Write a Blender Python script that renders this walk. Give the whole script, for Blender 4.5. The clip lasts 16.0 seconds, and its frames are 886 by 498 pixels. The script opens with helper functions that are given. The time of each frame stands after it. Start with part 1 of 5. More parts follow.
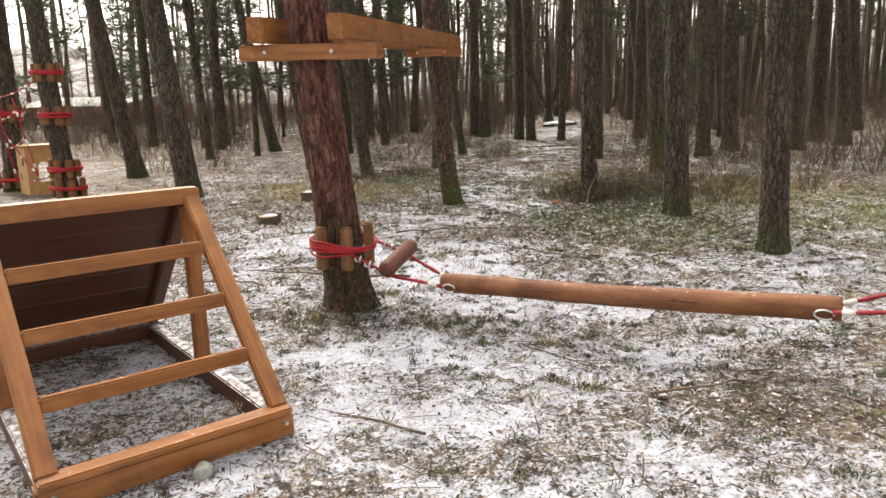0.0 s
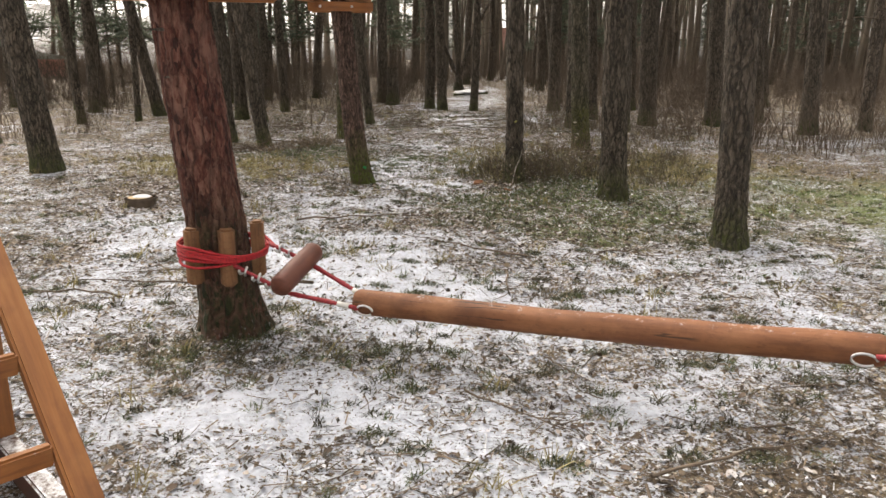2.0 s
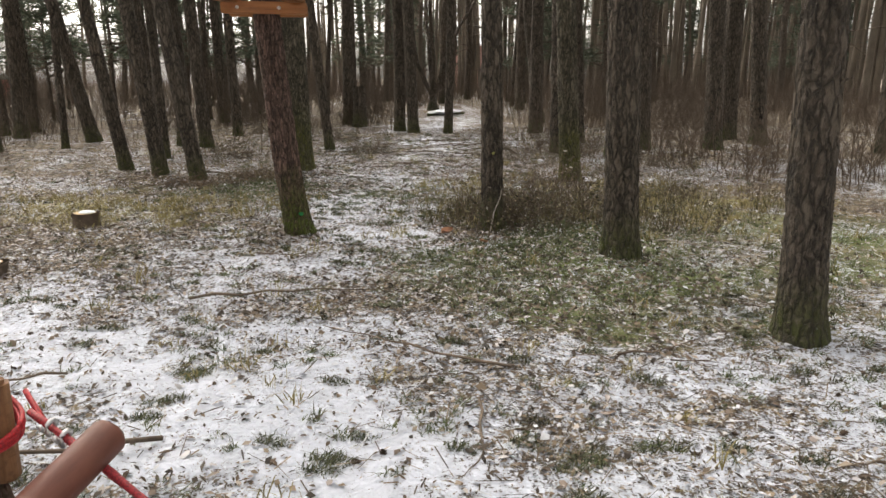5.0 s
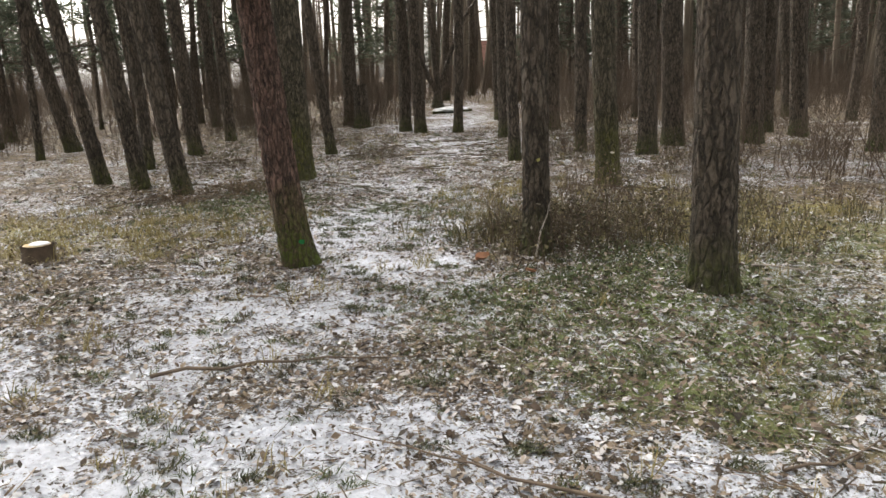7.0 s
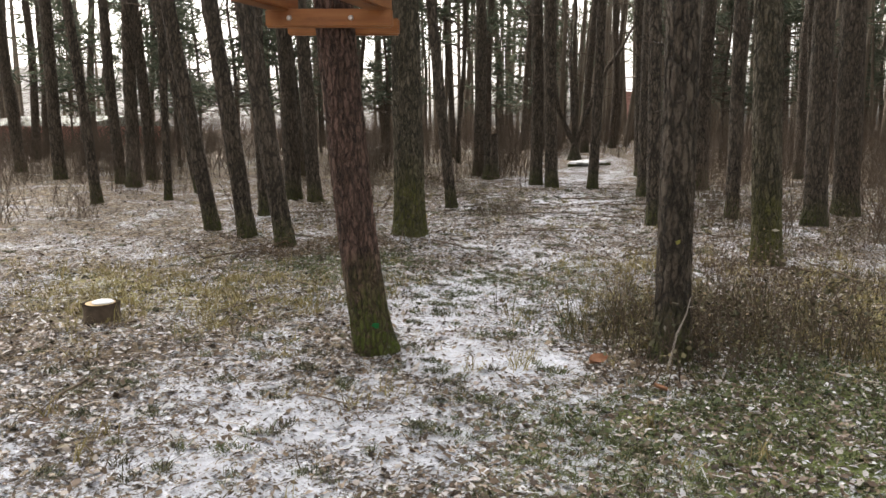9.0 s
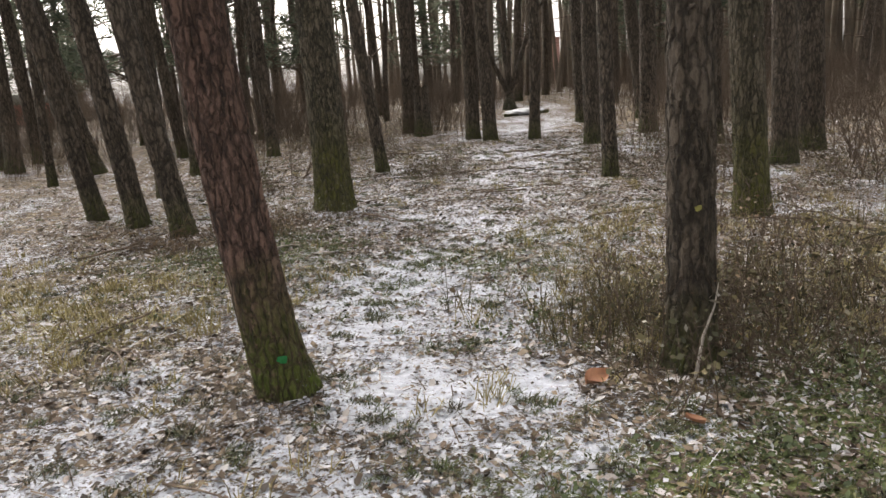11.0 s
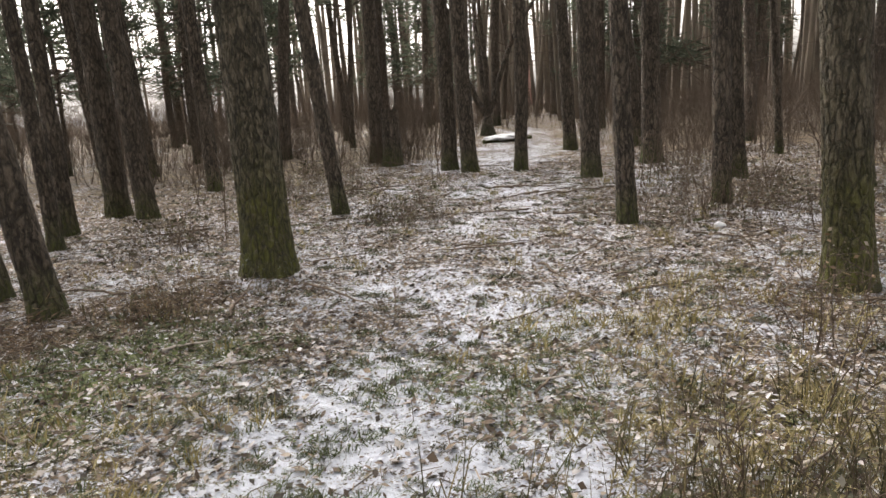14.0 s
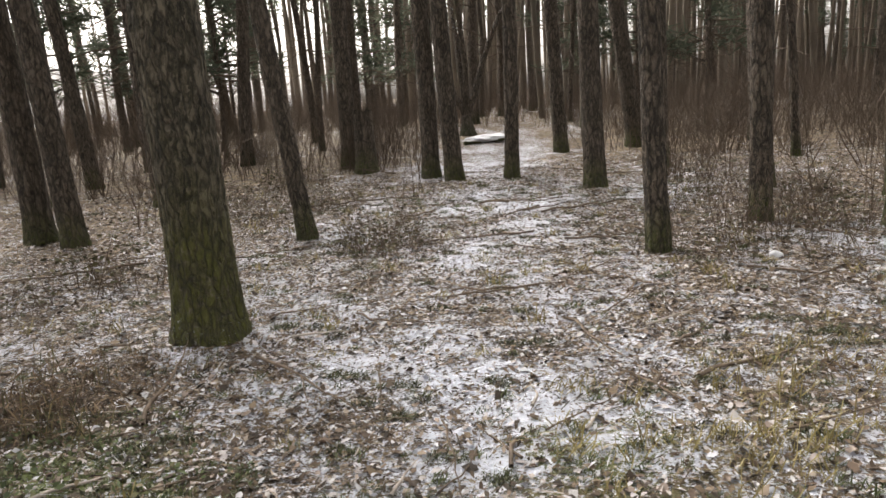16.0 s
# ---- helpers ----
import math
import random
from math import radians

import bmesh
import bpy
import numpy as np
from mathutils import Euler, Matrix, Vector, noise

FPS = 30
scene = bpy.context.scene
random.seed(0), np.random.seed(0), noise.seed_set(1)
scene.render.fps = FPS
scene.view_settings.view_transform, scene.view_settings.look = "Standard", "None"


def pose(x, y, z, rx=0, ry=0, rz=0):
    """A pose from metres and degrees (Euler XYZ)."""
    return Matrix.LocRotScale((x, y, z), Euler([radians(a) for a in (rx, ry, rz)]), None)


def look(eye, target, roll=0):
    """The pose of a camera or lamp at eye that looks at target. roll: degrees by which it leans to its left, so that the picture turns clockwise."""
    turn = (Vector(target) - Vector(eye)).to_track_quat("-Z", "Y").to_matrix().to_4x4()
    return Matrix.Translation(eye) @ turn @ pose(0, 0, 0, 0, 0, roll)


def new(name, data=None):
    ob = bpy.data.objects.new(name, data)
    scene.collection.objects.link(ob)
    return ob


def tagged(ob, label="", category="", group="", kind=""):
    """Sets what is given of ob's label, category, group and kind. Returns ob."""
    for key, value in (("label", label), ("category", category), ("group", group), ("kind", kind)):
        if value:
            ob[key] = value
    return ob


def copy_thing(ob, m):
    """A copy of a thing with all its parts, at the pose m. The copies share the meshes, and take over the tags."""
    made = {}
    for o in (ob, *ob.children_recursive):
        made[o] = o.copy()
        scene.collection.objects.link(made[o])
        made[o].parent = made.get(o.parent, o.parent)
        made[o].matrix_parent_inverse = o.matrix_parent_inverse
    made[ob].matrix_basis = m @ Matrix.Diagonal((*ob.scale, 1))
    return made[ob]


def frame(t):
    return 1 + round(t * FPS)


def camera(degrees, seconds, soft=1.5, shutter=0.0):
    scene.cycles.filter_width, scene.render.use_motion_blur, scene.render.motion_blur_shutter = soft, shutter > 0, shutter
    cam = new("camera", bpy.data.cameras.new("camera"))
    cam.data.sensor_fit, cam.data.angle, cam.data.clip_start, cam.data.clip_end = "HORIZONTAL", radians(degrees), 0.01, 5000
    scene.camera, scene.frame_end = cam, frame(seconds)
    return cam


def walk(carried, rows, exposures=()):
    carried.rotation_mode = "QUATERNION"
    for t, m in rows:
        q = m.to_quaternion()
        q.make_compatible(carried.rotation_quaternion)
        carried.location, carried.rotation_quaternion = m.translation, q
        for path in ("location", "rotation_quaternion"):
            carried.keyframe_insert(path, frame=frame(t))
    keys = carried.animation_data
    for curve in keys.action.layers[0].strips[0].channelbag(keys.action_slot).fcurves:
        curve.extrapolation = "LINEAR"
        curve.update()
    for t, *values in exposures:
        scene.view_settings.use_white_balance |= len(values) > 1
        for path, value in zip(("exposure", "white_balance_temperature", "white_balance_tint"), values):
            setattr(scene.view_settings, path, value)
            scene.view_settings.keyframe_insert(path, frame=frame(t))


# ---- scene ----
cam = camera(62.8, 16.0)
METRES, EYE, TILT, LEAN, TURN = 10.9, 1.5, 0.0, 0.0, 0.0
ROWS = [
    (0.0, 0.0, 0.0, 0.0, -0.31, -12.14, 1.42),
    (0.5, -0.0108, 0.0218, -0.0017, -1.52, -11.81, 1.81),
    (1.0, -0.0091, 0.0481, -0.0043, -3.04, -12.96, 1.25),
    (1.5, -0.0015, 0.0804, -0.0023, -3.24, -12.74, 1.15),
    (2.0, -0.0042, 0.1096, -0.0028, -7.64, -14.75, -0.36),
    (2.5, -0.0049, 0.139, -0.0027, -10.53, -14.98, -0.38),
    (3.0, 0.0076, 0.1705, -0.0004, -10.06, -14.31, -0.58),
    (3.5, 0.0186, 0.1953, 0.0002, -9.66, -14.15, 0.91),
    (4.0, 0.0262, 0.2274, -0.0016, -10.13, -14.15, -0.01),
    (4.5, 0.0395, 0.2553, -0.0036, -9.28, -13.33, -0.31),
    (7.0, 0.0358, 0.4171, -0.0099, -9.49, -13.58, 1.32),
    (7.5, 0.0381, 0.4346, -0.0104, -6.28, -12.26, 1.19),
    (8.0, 0.0565, 0.4564, -0.0043, 1.16, -9.52, -1.03),
    (10.5, 0.07, 0.6142, -0.0136, -1.52, -12.23, 2.72),
    (11.0, 0.0689, 0.6429, -0.0151, -4.09, -13.28, 3.37),
    (11.5, 0.0736, 0.6762, -0.0145, -3.74, -11.22, 3.95),
    (12.0, 0.0758, 0.6998, -0.0161, -6.28, -13.61, 3.7),
    (12.5, 0.0748, 0.7279, -0.0166, -5.4, -10.53, 1.57),
    (13.0, 0.0773, 0.7605, -0.019, -4.67, -12.24, 3.01),
    (13.5, 0.0833, 0.7993, -0.0177, -3.4, -12.6, 3.24),
    (14.0, 0.083, 0.8355, -0.0177, -6.25, -11.62, 3.18),
    (14.5, 0.0859, 0.873, -0.0189, -8.8, -11.97, 3.84),
    (15.0, 0.0926, 0.91, -0.0117, -6.3, -10.66, 4.22),
    (15.5, 0.0871, 0.9415, -0.0129, -6.4, -12.44, 2.99),
    (16.0, 0.0846, 0.9703, -0.0115, -8.54, -12.1, 3.63),
]
walk(cam, [(t, pose(0, 0, EYE, TILT, LEAN, TURN) @ pose(METRES * x, METRES * y, METRES * z, 90 + pitch, roll, yaw)) for t, x, y, z, yaw, pitch, roll in ROWS],
     exposures=[(0.0, 1.74, 7350, 12), (1.0, 1.8, 7400, 12), (2.0, 1.62, 7300, 11), (2.5, 1.54, 7250, 11), (4.5, 1.52, 7150, 10), (7.0, 1.65, 7000, 9), (8.2, 1.6, 7000, 10), (12.0, 1.7, 7000, 12), (13.0, 1.76, 7000, 12), (14.2, 1.76, 7000, 12), (15.5, 1.68, 7000, 12), (16.0, 1.74, 7000, 12)])

# ---- world and light: an overcast winter day ----
SUN_UP, SUN_ROUND = radians(46), radians(-25)
world = bpy.data.worlds.new("world")
scene.world = world
world.use_nodes = True
wn = world.node_tree.nodes
wn.clear()
sky = wn.new("ShaderNodeTexSky")
sky.sky_type = "NISHITA"
sky.sun_disc = False
sky.sun_elevation, sky.sun_rotation = SUN_UP, SUN_ROUND
sky.air_density, sky.dust_density, sky.ozone_density = 1.0, 6.0, 1.0
grey = wn.new("ShaderNodeHueSaturation")
grey.inputs["Saturation"].default_value = 0.12
bg = wn.new("ShaderNodeBackground")
bg.inputs["Strength"].default_value = 0.15
wout = wn.new("ShaderNodeOutputWorld")
wl = world.node_tree.links
wl.new(sky.outputs[0], grey.inputs["Color"])
wl.new(grey.outputs[0], bg.inputs["Color"])
wl.new(bg.outputs[0], wout.inputs["Surface"])
sun = new("sun", bpy.data.lights.new("sun", "SUN"))
sun.data.energy, sun.data.angle, sun.data.color = 0.9, radians(40), (1.0, 0.97, 0.93)
sun.matrix_world = look((0, 0, 30), (30 * math.sin(SUN_ROUND) * -1, 30 * math.cos(SUN_ROUND) * -1, 30 - 30 * math.tan(SUN_UP)))


# ---- materials ----
def ramp(nt, fac, stops):
    node = nt.nodes.new("ShaderNodeValToRGB")
    while len(node.color_ramp.elements) < len(stops):
        node.color_ramp.elements.new(0.5)
    for el, (at, col) in zip(node.color_ramp.elements, stops):
        el.position = at
        el.color = (*col, 1) if len(col) == 3 else col
    nt.links.new(fac, node.inputs[0])
    return node.outputs[0]


def grain(nt, coord, scale, detail=4.0, rough=0.6, stretch=None):
    if stretch:
        m = nt.nodes.new("ShaderNodeMapping")
        m.inputs["Scale"].default_value = stretch
        nt.links.new(coord, m.inputs[0])
        coord = m.outputs[0]
    n = nt.nodes.new("ShaderNodeTexNoise")
    n.inputs["Scale"].default_value, n.inputs["Detail"].default_value, n.inputs["Roughness"].default_value = scale, detail, rough
    nt.links.new(coord, n.inputs["Vector"])
    return n.outputs["Fac"]


def mixed(nt, fac, a, b, blend="MIX"):
    m = nt.nodes.new("ShaderNodeMix")
    m.data_type, m.blend_type = "RGBA", blend
    for socket, value in ((m.inputs[0], fac), (m.inputs[6], a), (m.inputs[7], b)):
        if isinstance(value, (int, float)):
            socket.default_value = value
        elif isinstance(value, tuple):
            socket.default_value = (*value, 1)
        else:
            nt.links.new(value, socket)
    return m.outputs[2]


def sums(nt, op, a, b):
    m = nt.nodes.new("ShaderNodeMath")
    m.operation = op
    for socket, value in ((m.inputs[0], a), (m.inputs[1], b)):
        if isinstance(value, (int, float)):
            socket.default_value = value
        else:
            nt.links.new(value, socket)
    return m.outputs[0]


def spread(nt, v, a, b):
    m = nt.nodes.new("ShaderNodeMapRange")
    m.inputs["From Min"].default_value, m.inputs["From Max"].default_value = a, b
    nt.links.new(v, m.inputs["Value"])
    return m.outputs[0]


def material(name, rough=0.8):
    m = bpy.data.materials.new(name)
    m.use_nodes = True
    nt = m.node_tree
    b = nt.nodes["Principled BSDF"]
    b.inputs["Roughness"].default_value = rough
    return m, nt, b


def bumped(nt, b, height, strength=0.5, distance=0.01):
    n = nt.nodes.new("ShaderNodeBump")
    n.inputs["Strength"].default_value, n.inputs["Distance"].default_value = strength, distance
    nt.links.new(height, n.inputs["Height"])
    nt.links.new(n.outputs[0], b.inputs["Normal"])


def coords(nt, which="Object"):
    return nt.nodes.new("ShaderNodeTexCoord").outputs[which]


def warped(nt, co, scale, amount):
    """Coordinates pushed about by noise."""
    wob = nt.nodes.new("ShaderNodeTexNoise")
    wob.inputs["Scale"].default_value, wob.inputs["Detail"].default_value = scale, 3.0
    nt.links.new(co, wob.inputs["Vector"])
    centre = nt.nodes.new("ShaderNodeVectorMath")
    centre.operation = "SUBTRACT"
    centre.inputs[1].default_value = (0.5, 0.5, 0.5)
    nt.links.new(wob.outputs["Color"], centre.inputs[0])
    shrink = nt.nodes.new("ShaderNodeVectorMath")
    shrink.operation = "SCALE"
    shrink.inputs["Scale"].default_value = amount
    nt.links.new(centre.outputs[0], shrink.inputs[0])
    push = nt.nodes.new("ShaderNodeVectorMath")
    push.operation = "ADD"
    nt.links.new(co, push.inputs[0])
    nt.links.new(shrink.outputs[0], push.inputs[1])
    return push.outputs[0]


def cells(nt, co, scale, stretch, feature="F1"):
    mp = nt.nodes.new("ShaderNodeMapping")
    mp.inputs["Scale"].default_value = (1, 1, stretch)
    nt.links.new(co, mp.inputs[0])
    vo = nt.nodes.new("ShaderNodeTexVoronoi")
    vo.feature = feature
    vo.inputs["Scale"].default_value = scale
    nt.links.new(mp.outputs[0], vo.inputs["Vector"])
    return vo


def tint(nt, vo):
    sep = nt.nodes.new("ShaderNodeSeparateColor")
    nt.links.new(vo.outputs["Color"], sep.inputs[0])
    return sep.outputs[0]


def bark(name, dark, mid, pale, moss, moss_top, size=9.0, streak=0.0, fissure=0.8):
    """Flaking plates of uneven tone between broken fissures, moss at the foot and frost on upper faces."""
    m, nt, b = material(name, 0.95)
    co = coords(nt)
    bent = warped(nt, warped(nt, co, 4.0, 0.06), 24.0, 0.03)
    edge = cells(nt, bent, size * 2.3, 0.26, "DISTANCE_TO_EDGE").outputs["Distance"]
    plate = tint(nt, cells(nt, bent, size * 2.3, 0.26))
    flake = tint(nt, cells(nt, bent, size * 6.5, 0.36))
    broken = grain(nt, co, 11, 4, 0.7, (1, 1, 0.5))
    crack = spread(nt, sums(nt, "ADD", edge, sums(nt, "MULTIPLY", broken, 0.26)), 0.11, 0.3)
    fine = grain(nt, co, 42, 6, 0.8, (1, 1, 0.3))
    big = grain(nt, co, 2.2, 3)
    tone = sums(nt, "ADD", sums(nt, "MULTIPLY", plate, 0.28), sums(nt, "ADD", sums(nt, "MULTIPLY", flake, 0.34), sums(nt, "SUBTRACT", sums(nt, "MULTIPLY", fine, 1.2), 0.36)))
    col = ramp(nt, tone, [(0.27, dark), (0.46, mid), (0.74, pale)])
    col = mixed(nt, sums(nt, "MULTIPLY", spread(nt, big, 0.35, 0.7), 0.3), col, mid)
    col = mixed(nt, sums(nt, "MULTIPLY", spread(nt, crack, 1.0, 0.0), fissure), col, dark)
    own = nt.nodes.new("ShaderNodeObjectInfo").outputs["Random"]
    col = mixed(nt, sums(nt, "MULTIPLY", own, 0.2), col, mid)
    blotch = spread(nt, grain(nt, co, 3.5, 5, 0.7, (1, 1, 0.4)), 0.52, 0.78)
    col = mixed(nt, sums(nt, "MULTIPLY", blotch, 0.22), col, pale)
    if streak:
        worn = spread(nt, grain(nt, co, 16, 5, 0.65, (1, 1, 0.16)), 0.56, 0.7)
        col = mixed(nt, sums(nt, "MULTIPLY", worn, streak), col, pale)
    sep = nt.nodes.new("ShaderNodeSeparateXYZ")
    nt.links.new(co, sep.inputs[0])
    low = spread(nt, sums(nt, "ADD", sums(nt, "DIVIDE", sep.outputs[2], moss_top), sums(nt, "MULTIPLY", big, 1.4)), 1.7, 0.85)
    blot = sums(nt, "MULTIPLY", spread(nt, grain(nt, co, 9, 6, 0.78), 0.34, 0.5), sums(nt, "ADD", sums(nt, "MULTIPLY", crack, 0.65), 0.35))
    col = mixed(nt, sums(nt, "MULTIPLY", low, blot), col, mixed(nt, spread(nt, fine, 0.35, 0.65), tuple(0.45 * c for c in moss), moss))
    face = nt.nodes.new("ShaderNodeSeparateXYZ")
    nt.links.new(nt.nodes.new("ShaderNodeNewGeometry").outputs["Normal"], face.inputs[0])
    lie = sums(nt, "MULTIPLY", spread(nt, face.outputs[2], 0.12, 0.4), spread(nt, grain(nt, co, 44, 5, 0.75), 0.6, 0.67))
    col = mixed(nt, lie, col, (0.7, 0.72, 0.76))
    nt.links.new(col, b.inputs["Base Color"])
    rise = sums(nt, "ADD", sums(nt, "MULTIPLY", plate, 0.35), sums(nt, "MULTIPLY", flake, 0.3))
    bumped(nt, b, sums(nt, "ADD", crack, sums(nt, "ADD", rise, sums(nt, "MULTIPLY", fine, 0.7))), 1.0, 0.03)
    return m


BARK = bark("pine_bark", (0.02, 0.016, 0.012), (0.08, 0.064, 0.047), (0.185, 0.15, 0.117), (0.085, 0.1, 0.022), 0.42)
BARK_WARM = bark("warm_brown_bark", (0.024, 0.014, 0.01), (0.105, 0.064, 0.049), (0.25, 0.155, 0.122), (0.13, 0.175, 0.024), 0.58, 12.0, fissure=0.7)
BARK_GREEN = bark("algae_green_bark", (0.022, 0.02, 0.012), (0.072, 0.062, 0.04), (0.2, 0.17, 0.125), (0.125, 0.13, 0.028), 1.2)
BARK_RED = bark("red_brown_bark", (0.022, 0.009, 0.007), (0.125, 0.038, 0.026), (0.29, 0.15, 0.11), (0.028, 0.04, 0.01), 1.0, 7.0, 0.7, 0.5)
# pine bark with all tones raised, so distant trunks look hazy
BARK_HAZED = bark("haze_lifted_bark", (0.036, 0.029, 0.023), (0.095, 0.075, 0.058), (0.2, 0.16, 0.125), (0.05, 0.06, 0.018), 0.5)


def stained(name, dark, mid, pale, along=(1, 1, 1), rough=0.45, dust=0.0, cracked=False):
    """Oiled or painted timber with grain along one axis and darker knots."""
    m, nt, b = material(name, rough)
    co = coords(nt)
    rnd = nt.nodes.new("ShaderNodeObjectInfo").outputs["Random"]
    g = grain(nt, co, 14, 6, 0.65, along)
    col = ramp(nt, g, [(0.25, dark), (0.5, mid), (0.78, pale)])
    v = nt.nodes.new("ShaderNodeTexVoronoi")
    v.inputs["Scale"].default_value = 3.2
    nt.links.new(co, v.inputs["Vector"])
    col = mixed(nt, spread(nt, v.outputs["Distance"], 0.17, 0.07), col, dark)
    col = mixed(nt, sums(nt, "MULTIPLY", rnd, 0.35), col, mid)
    stain = sums(nt, "MULTIPLY", spread(nt, grain(nt, co, 2.4, 5, 0.65), 0.48, 0.72), 0.7)
    col = mixed(nt, stain, col, dark)
    wear = grain(nt, co, 3.0, 5)
    col = mixed(nt, spread(nt, wear, 0.5, 0.9), col, pale)
    if cracked:
        line = sums(nt, "ABSOLUTE", sums(nt, "SUBTRACT", grain(nt, co, 5, 3, 0.55, (0.12, 3, 3)), 0.5), 0.0)
        gap = sums(nt, "MULTIPLY", spread(nt, line, 0.012, 0.004), spread(nt, grain(nt, co, 2.2, 2), 0.55, 0.62))
        blot = sums(nt, "MULTIPLY", spread(nt, grain(nt, co, 6.5, 4, 0.6, (0.8, 1, 1)), 0.54, 0.7), 0.4)
        col = mixed(nt, blot, col, tuple(0.8 * c for c in dark))
        col = mixed(nt, sums(nt, "MULTIPLY", spread(nt, grain(nt, co, 45, 4, 0.7, (0.5, 1, 1)), 0.52, 0.7), 0.5), col, dark)
        col = mixed(nt, gap, col, (0.02, 0.01, 0.006))
        g = sums(nt, "SUBTRACT", g, gap)
    if dust:
        face = nt.nodes.new("ShaderNodeSeparateXYZ")
        nt.links.new(nt.nodes.new("ShaderNodeNewGeometry").outputs["Normal"], face.inputs[0])
        lie = sums(nt, "MULTIPLY", spread(nt, face.outputs[2], 0.75, 0.95), spread(nt, grain(nt, co, 22, 6, 0.75), 0.72 - dust, 0.92 - dust))
        col = mixed(nt, lie, col, (0.82, 0.84, 0.88))
    nt.links.new(col, b.inputs["Base Color"])
    bumped(nt, b, g, 0.25, 0.004)
    return m


OAK_DARK, OAK_MID, OAK_PALE = (0.1, 0.032, 0.01), (0.3, 0.112, 0.03), (0.46, 0.21, 0.07)
WOOD_X = stained("oiled_timber_x", OAK_DARK, OAK_MID, OAK_PALE, (0.12, 1.6, 1.6), 0.5, 0.13)
WOOD_Z = stained("oiled_timber_z", OAK_DARK, OAK_MID, OAK_PALE, (1.6, 1.6, 0.12))
PANEL = stained("dark_panel_wood", (0.04, 0.014, 0.006), (0.08, 0.028, 0.012), (0.12, 0.045, 0.02), (0.15, 1.5, 1.5), 0.5, 0.32)
LOG_WOOD = stained("peeled_log_wood", (0.1, 0.034, 0.015), (0.235, 0.09, 0.037), (0.34, 0.155, 0.072), (0.15, 2, 2), 0.7, 0.15, True)
ROUND_WOOD = stained("red_brown_log_paint", (0.07, 0.022, 0.014), (0.14, 0.042, 0.025), (0.2, 0.07, 0.04), (0.3, 2, 2), 0.55)
BLOCK_WOOD = stained("weathered_block_wood", (0.06, 0.026, 0.012), (0.2, 0.092, 0.038), (0.32, 0.17, 0.08), (2, 2, 0.2), 0.7, 0.0, True)
PALE_WOOD = stained("pale_plywood", (0.3, 0.17, 0.06), (0.5, 0.3, 0.12), (0.6, 0.38, 0.17), (1, 1, 0.2), 0.6)


def plain(name, col, rough=0.6, metal=0.0, vary=0.25, scale=20):
    m, nt, b = material(name, rough)
    g = grain(nt, coords(nt), scale, 4)
    c2 = tuple(c * (1 - vary) for c in col)
    nt.links.new(ramp(nt, g, [(0.3, c2), (0.7, col)]), b.inputs["Base Color"])
    b.inputs["Metallic"].default_value = metal
    bumped(nt, b, g, 0.2, 0.003)
    return m


def strand_rope(name, col, dark):
    m, nt, b = material(name, 0.6)
    w = nt.nodes.new("ShaderNodeTexNoise")
    w.inputs["Scale"].default_value = 140
    nt.links.new(coords(nt), w.inputs["Vector"])
    nt.links.new(ramp(nt, w.outputs["Fac"], [(0.35, dark), (0.6, col)]), b.inputs["Base Color"])
    bumped(nt, b, w.outputs["Fac"], 0.5, 0.003)
    return m


RED = strand_rope("red_rope", (0.5, 0.012, 0.02), (0.22, 0.006, 0.01))
RED_DARK = strand_rope("dark_red_rope", (0.4, 0.03, 0.04), (0.15, 0.012, 0.018))
STEEL = plain("zinc_steel", (0.75, 0.75, 0.76), 0.35, 1.0)
CLEAR = plain("pale_sleeve", (0.75, 0.74, 0.7), 0.4)
SNOW = plain("snow", (0.74, 0.76, 0.8), 0.7, 0, 0.06, 60)
CUT = plain("cut_wood", (0.62, 0.45, 0.25), 0.8, 0, 0.35, 30)
STONE = plain("grey_stone", (0.34, 0.36, 0.33), 0.85, 0, 0.4, 25)
TWIG = plain("dry_twig_bark", (0.125, 0.092, 0.066), 0.9, 0, 0.5, 18)
STICK = plain("fallen_stick_bark", (0.2, 0.15, 0.11), 0.9, 0, 0.75, 9)
# bark of the distant stems, its colour lightened to imitate haze
HAZE_STEM = plain("haze_paled_bark", (0.2, 0.165, 0.13), 0.95, 0, 0.55, 0.6)


def islands(name, stops, rough=0.75, through_light=0.0):
    m, nt, b = material(name, rough)
    r = nt.nodes.new("ShaderNodeNewGeometry").outputs["Random Per Island"]
    col = ramp(nt, r, stops)
    col = mixed(nt, sums(nt, "MULTIPLY", grain(nt, coords(nt), 35, 3), 0.5 - 0.4 * through_light), col, (0.03, 0.025, 0.02))
    nt.links.new(col, b.inputs["Base Color"])
    if through_light:
        glow = nt.nodes.new("ShaderNodeBsdfTranslucent")
        both = nt.nodes.new("ShaderNodeMixShader")
        both.inputs[0].default_value = through_light
        nt.links.new(col, glow.inputs["Color"])
        nt.links.new(b.outputs[0], both.inputs[1])
        nt.links.new(glow.outputs[0], both.inputs[2])
        nt.links.new(both.outputs[0], nt.nodes["Material Output"].inputs["Surface"])
    return m


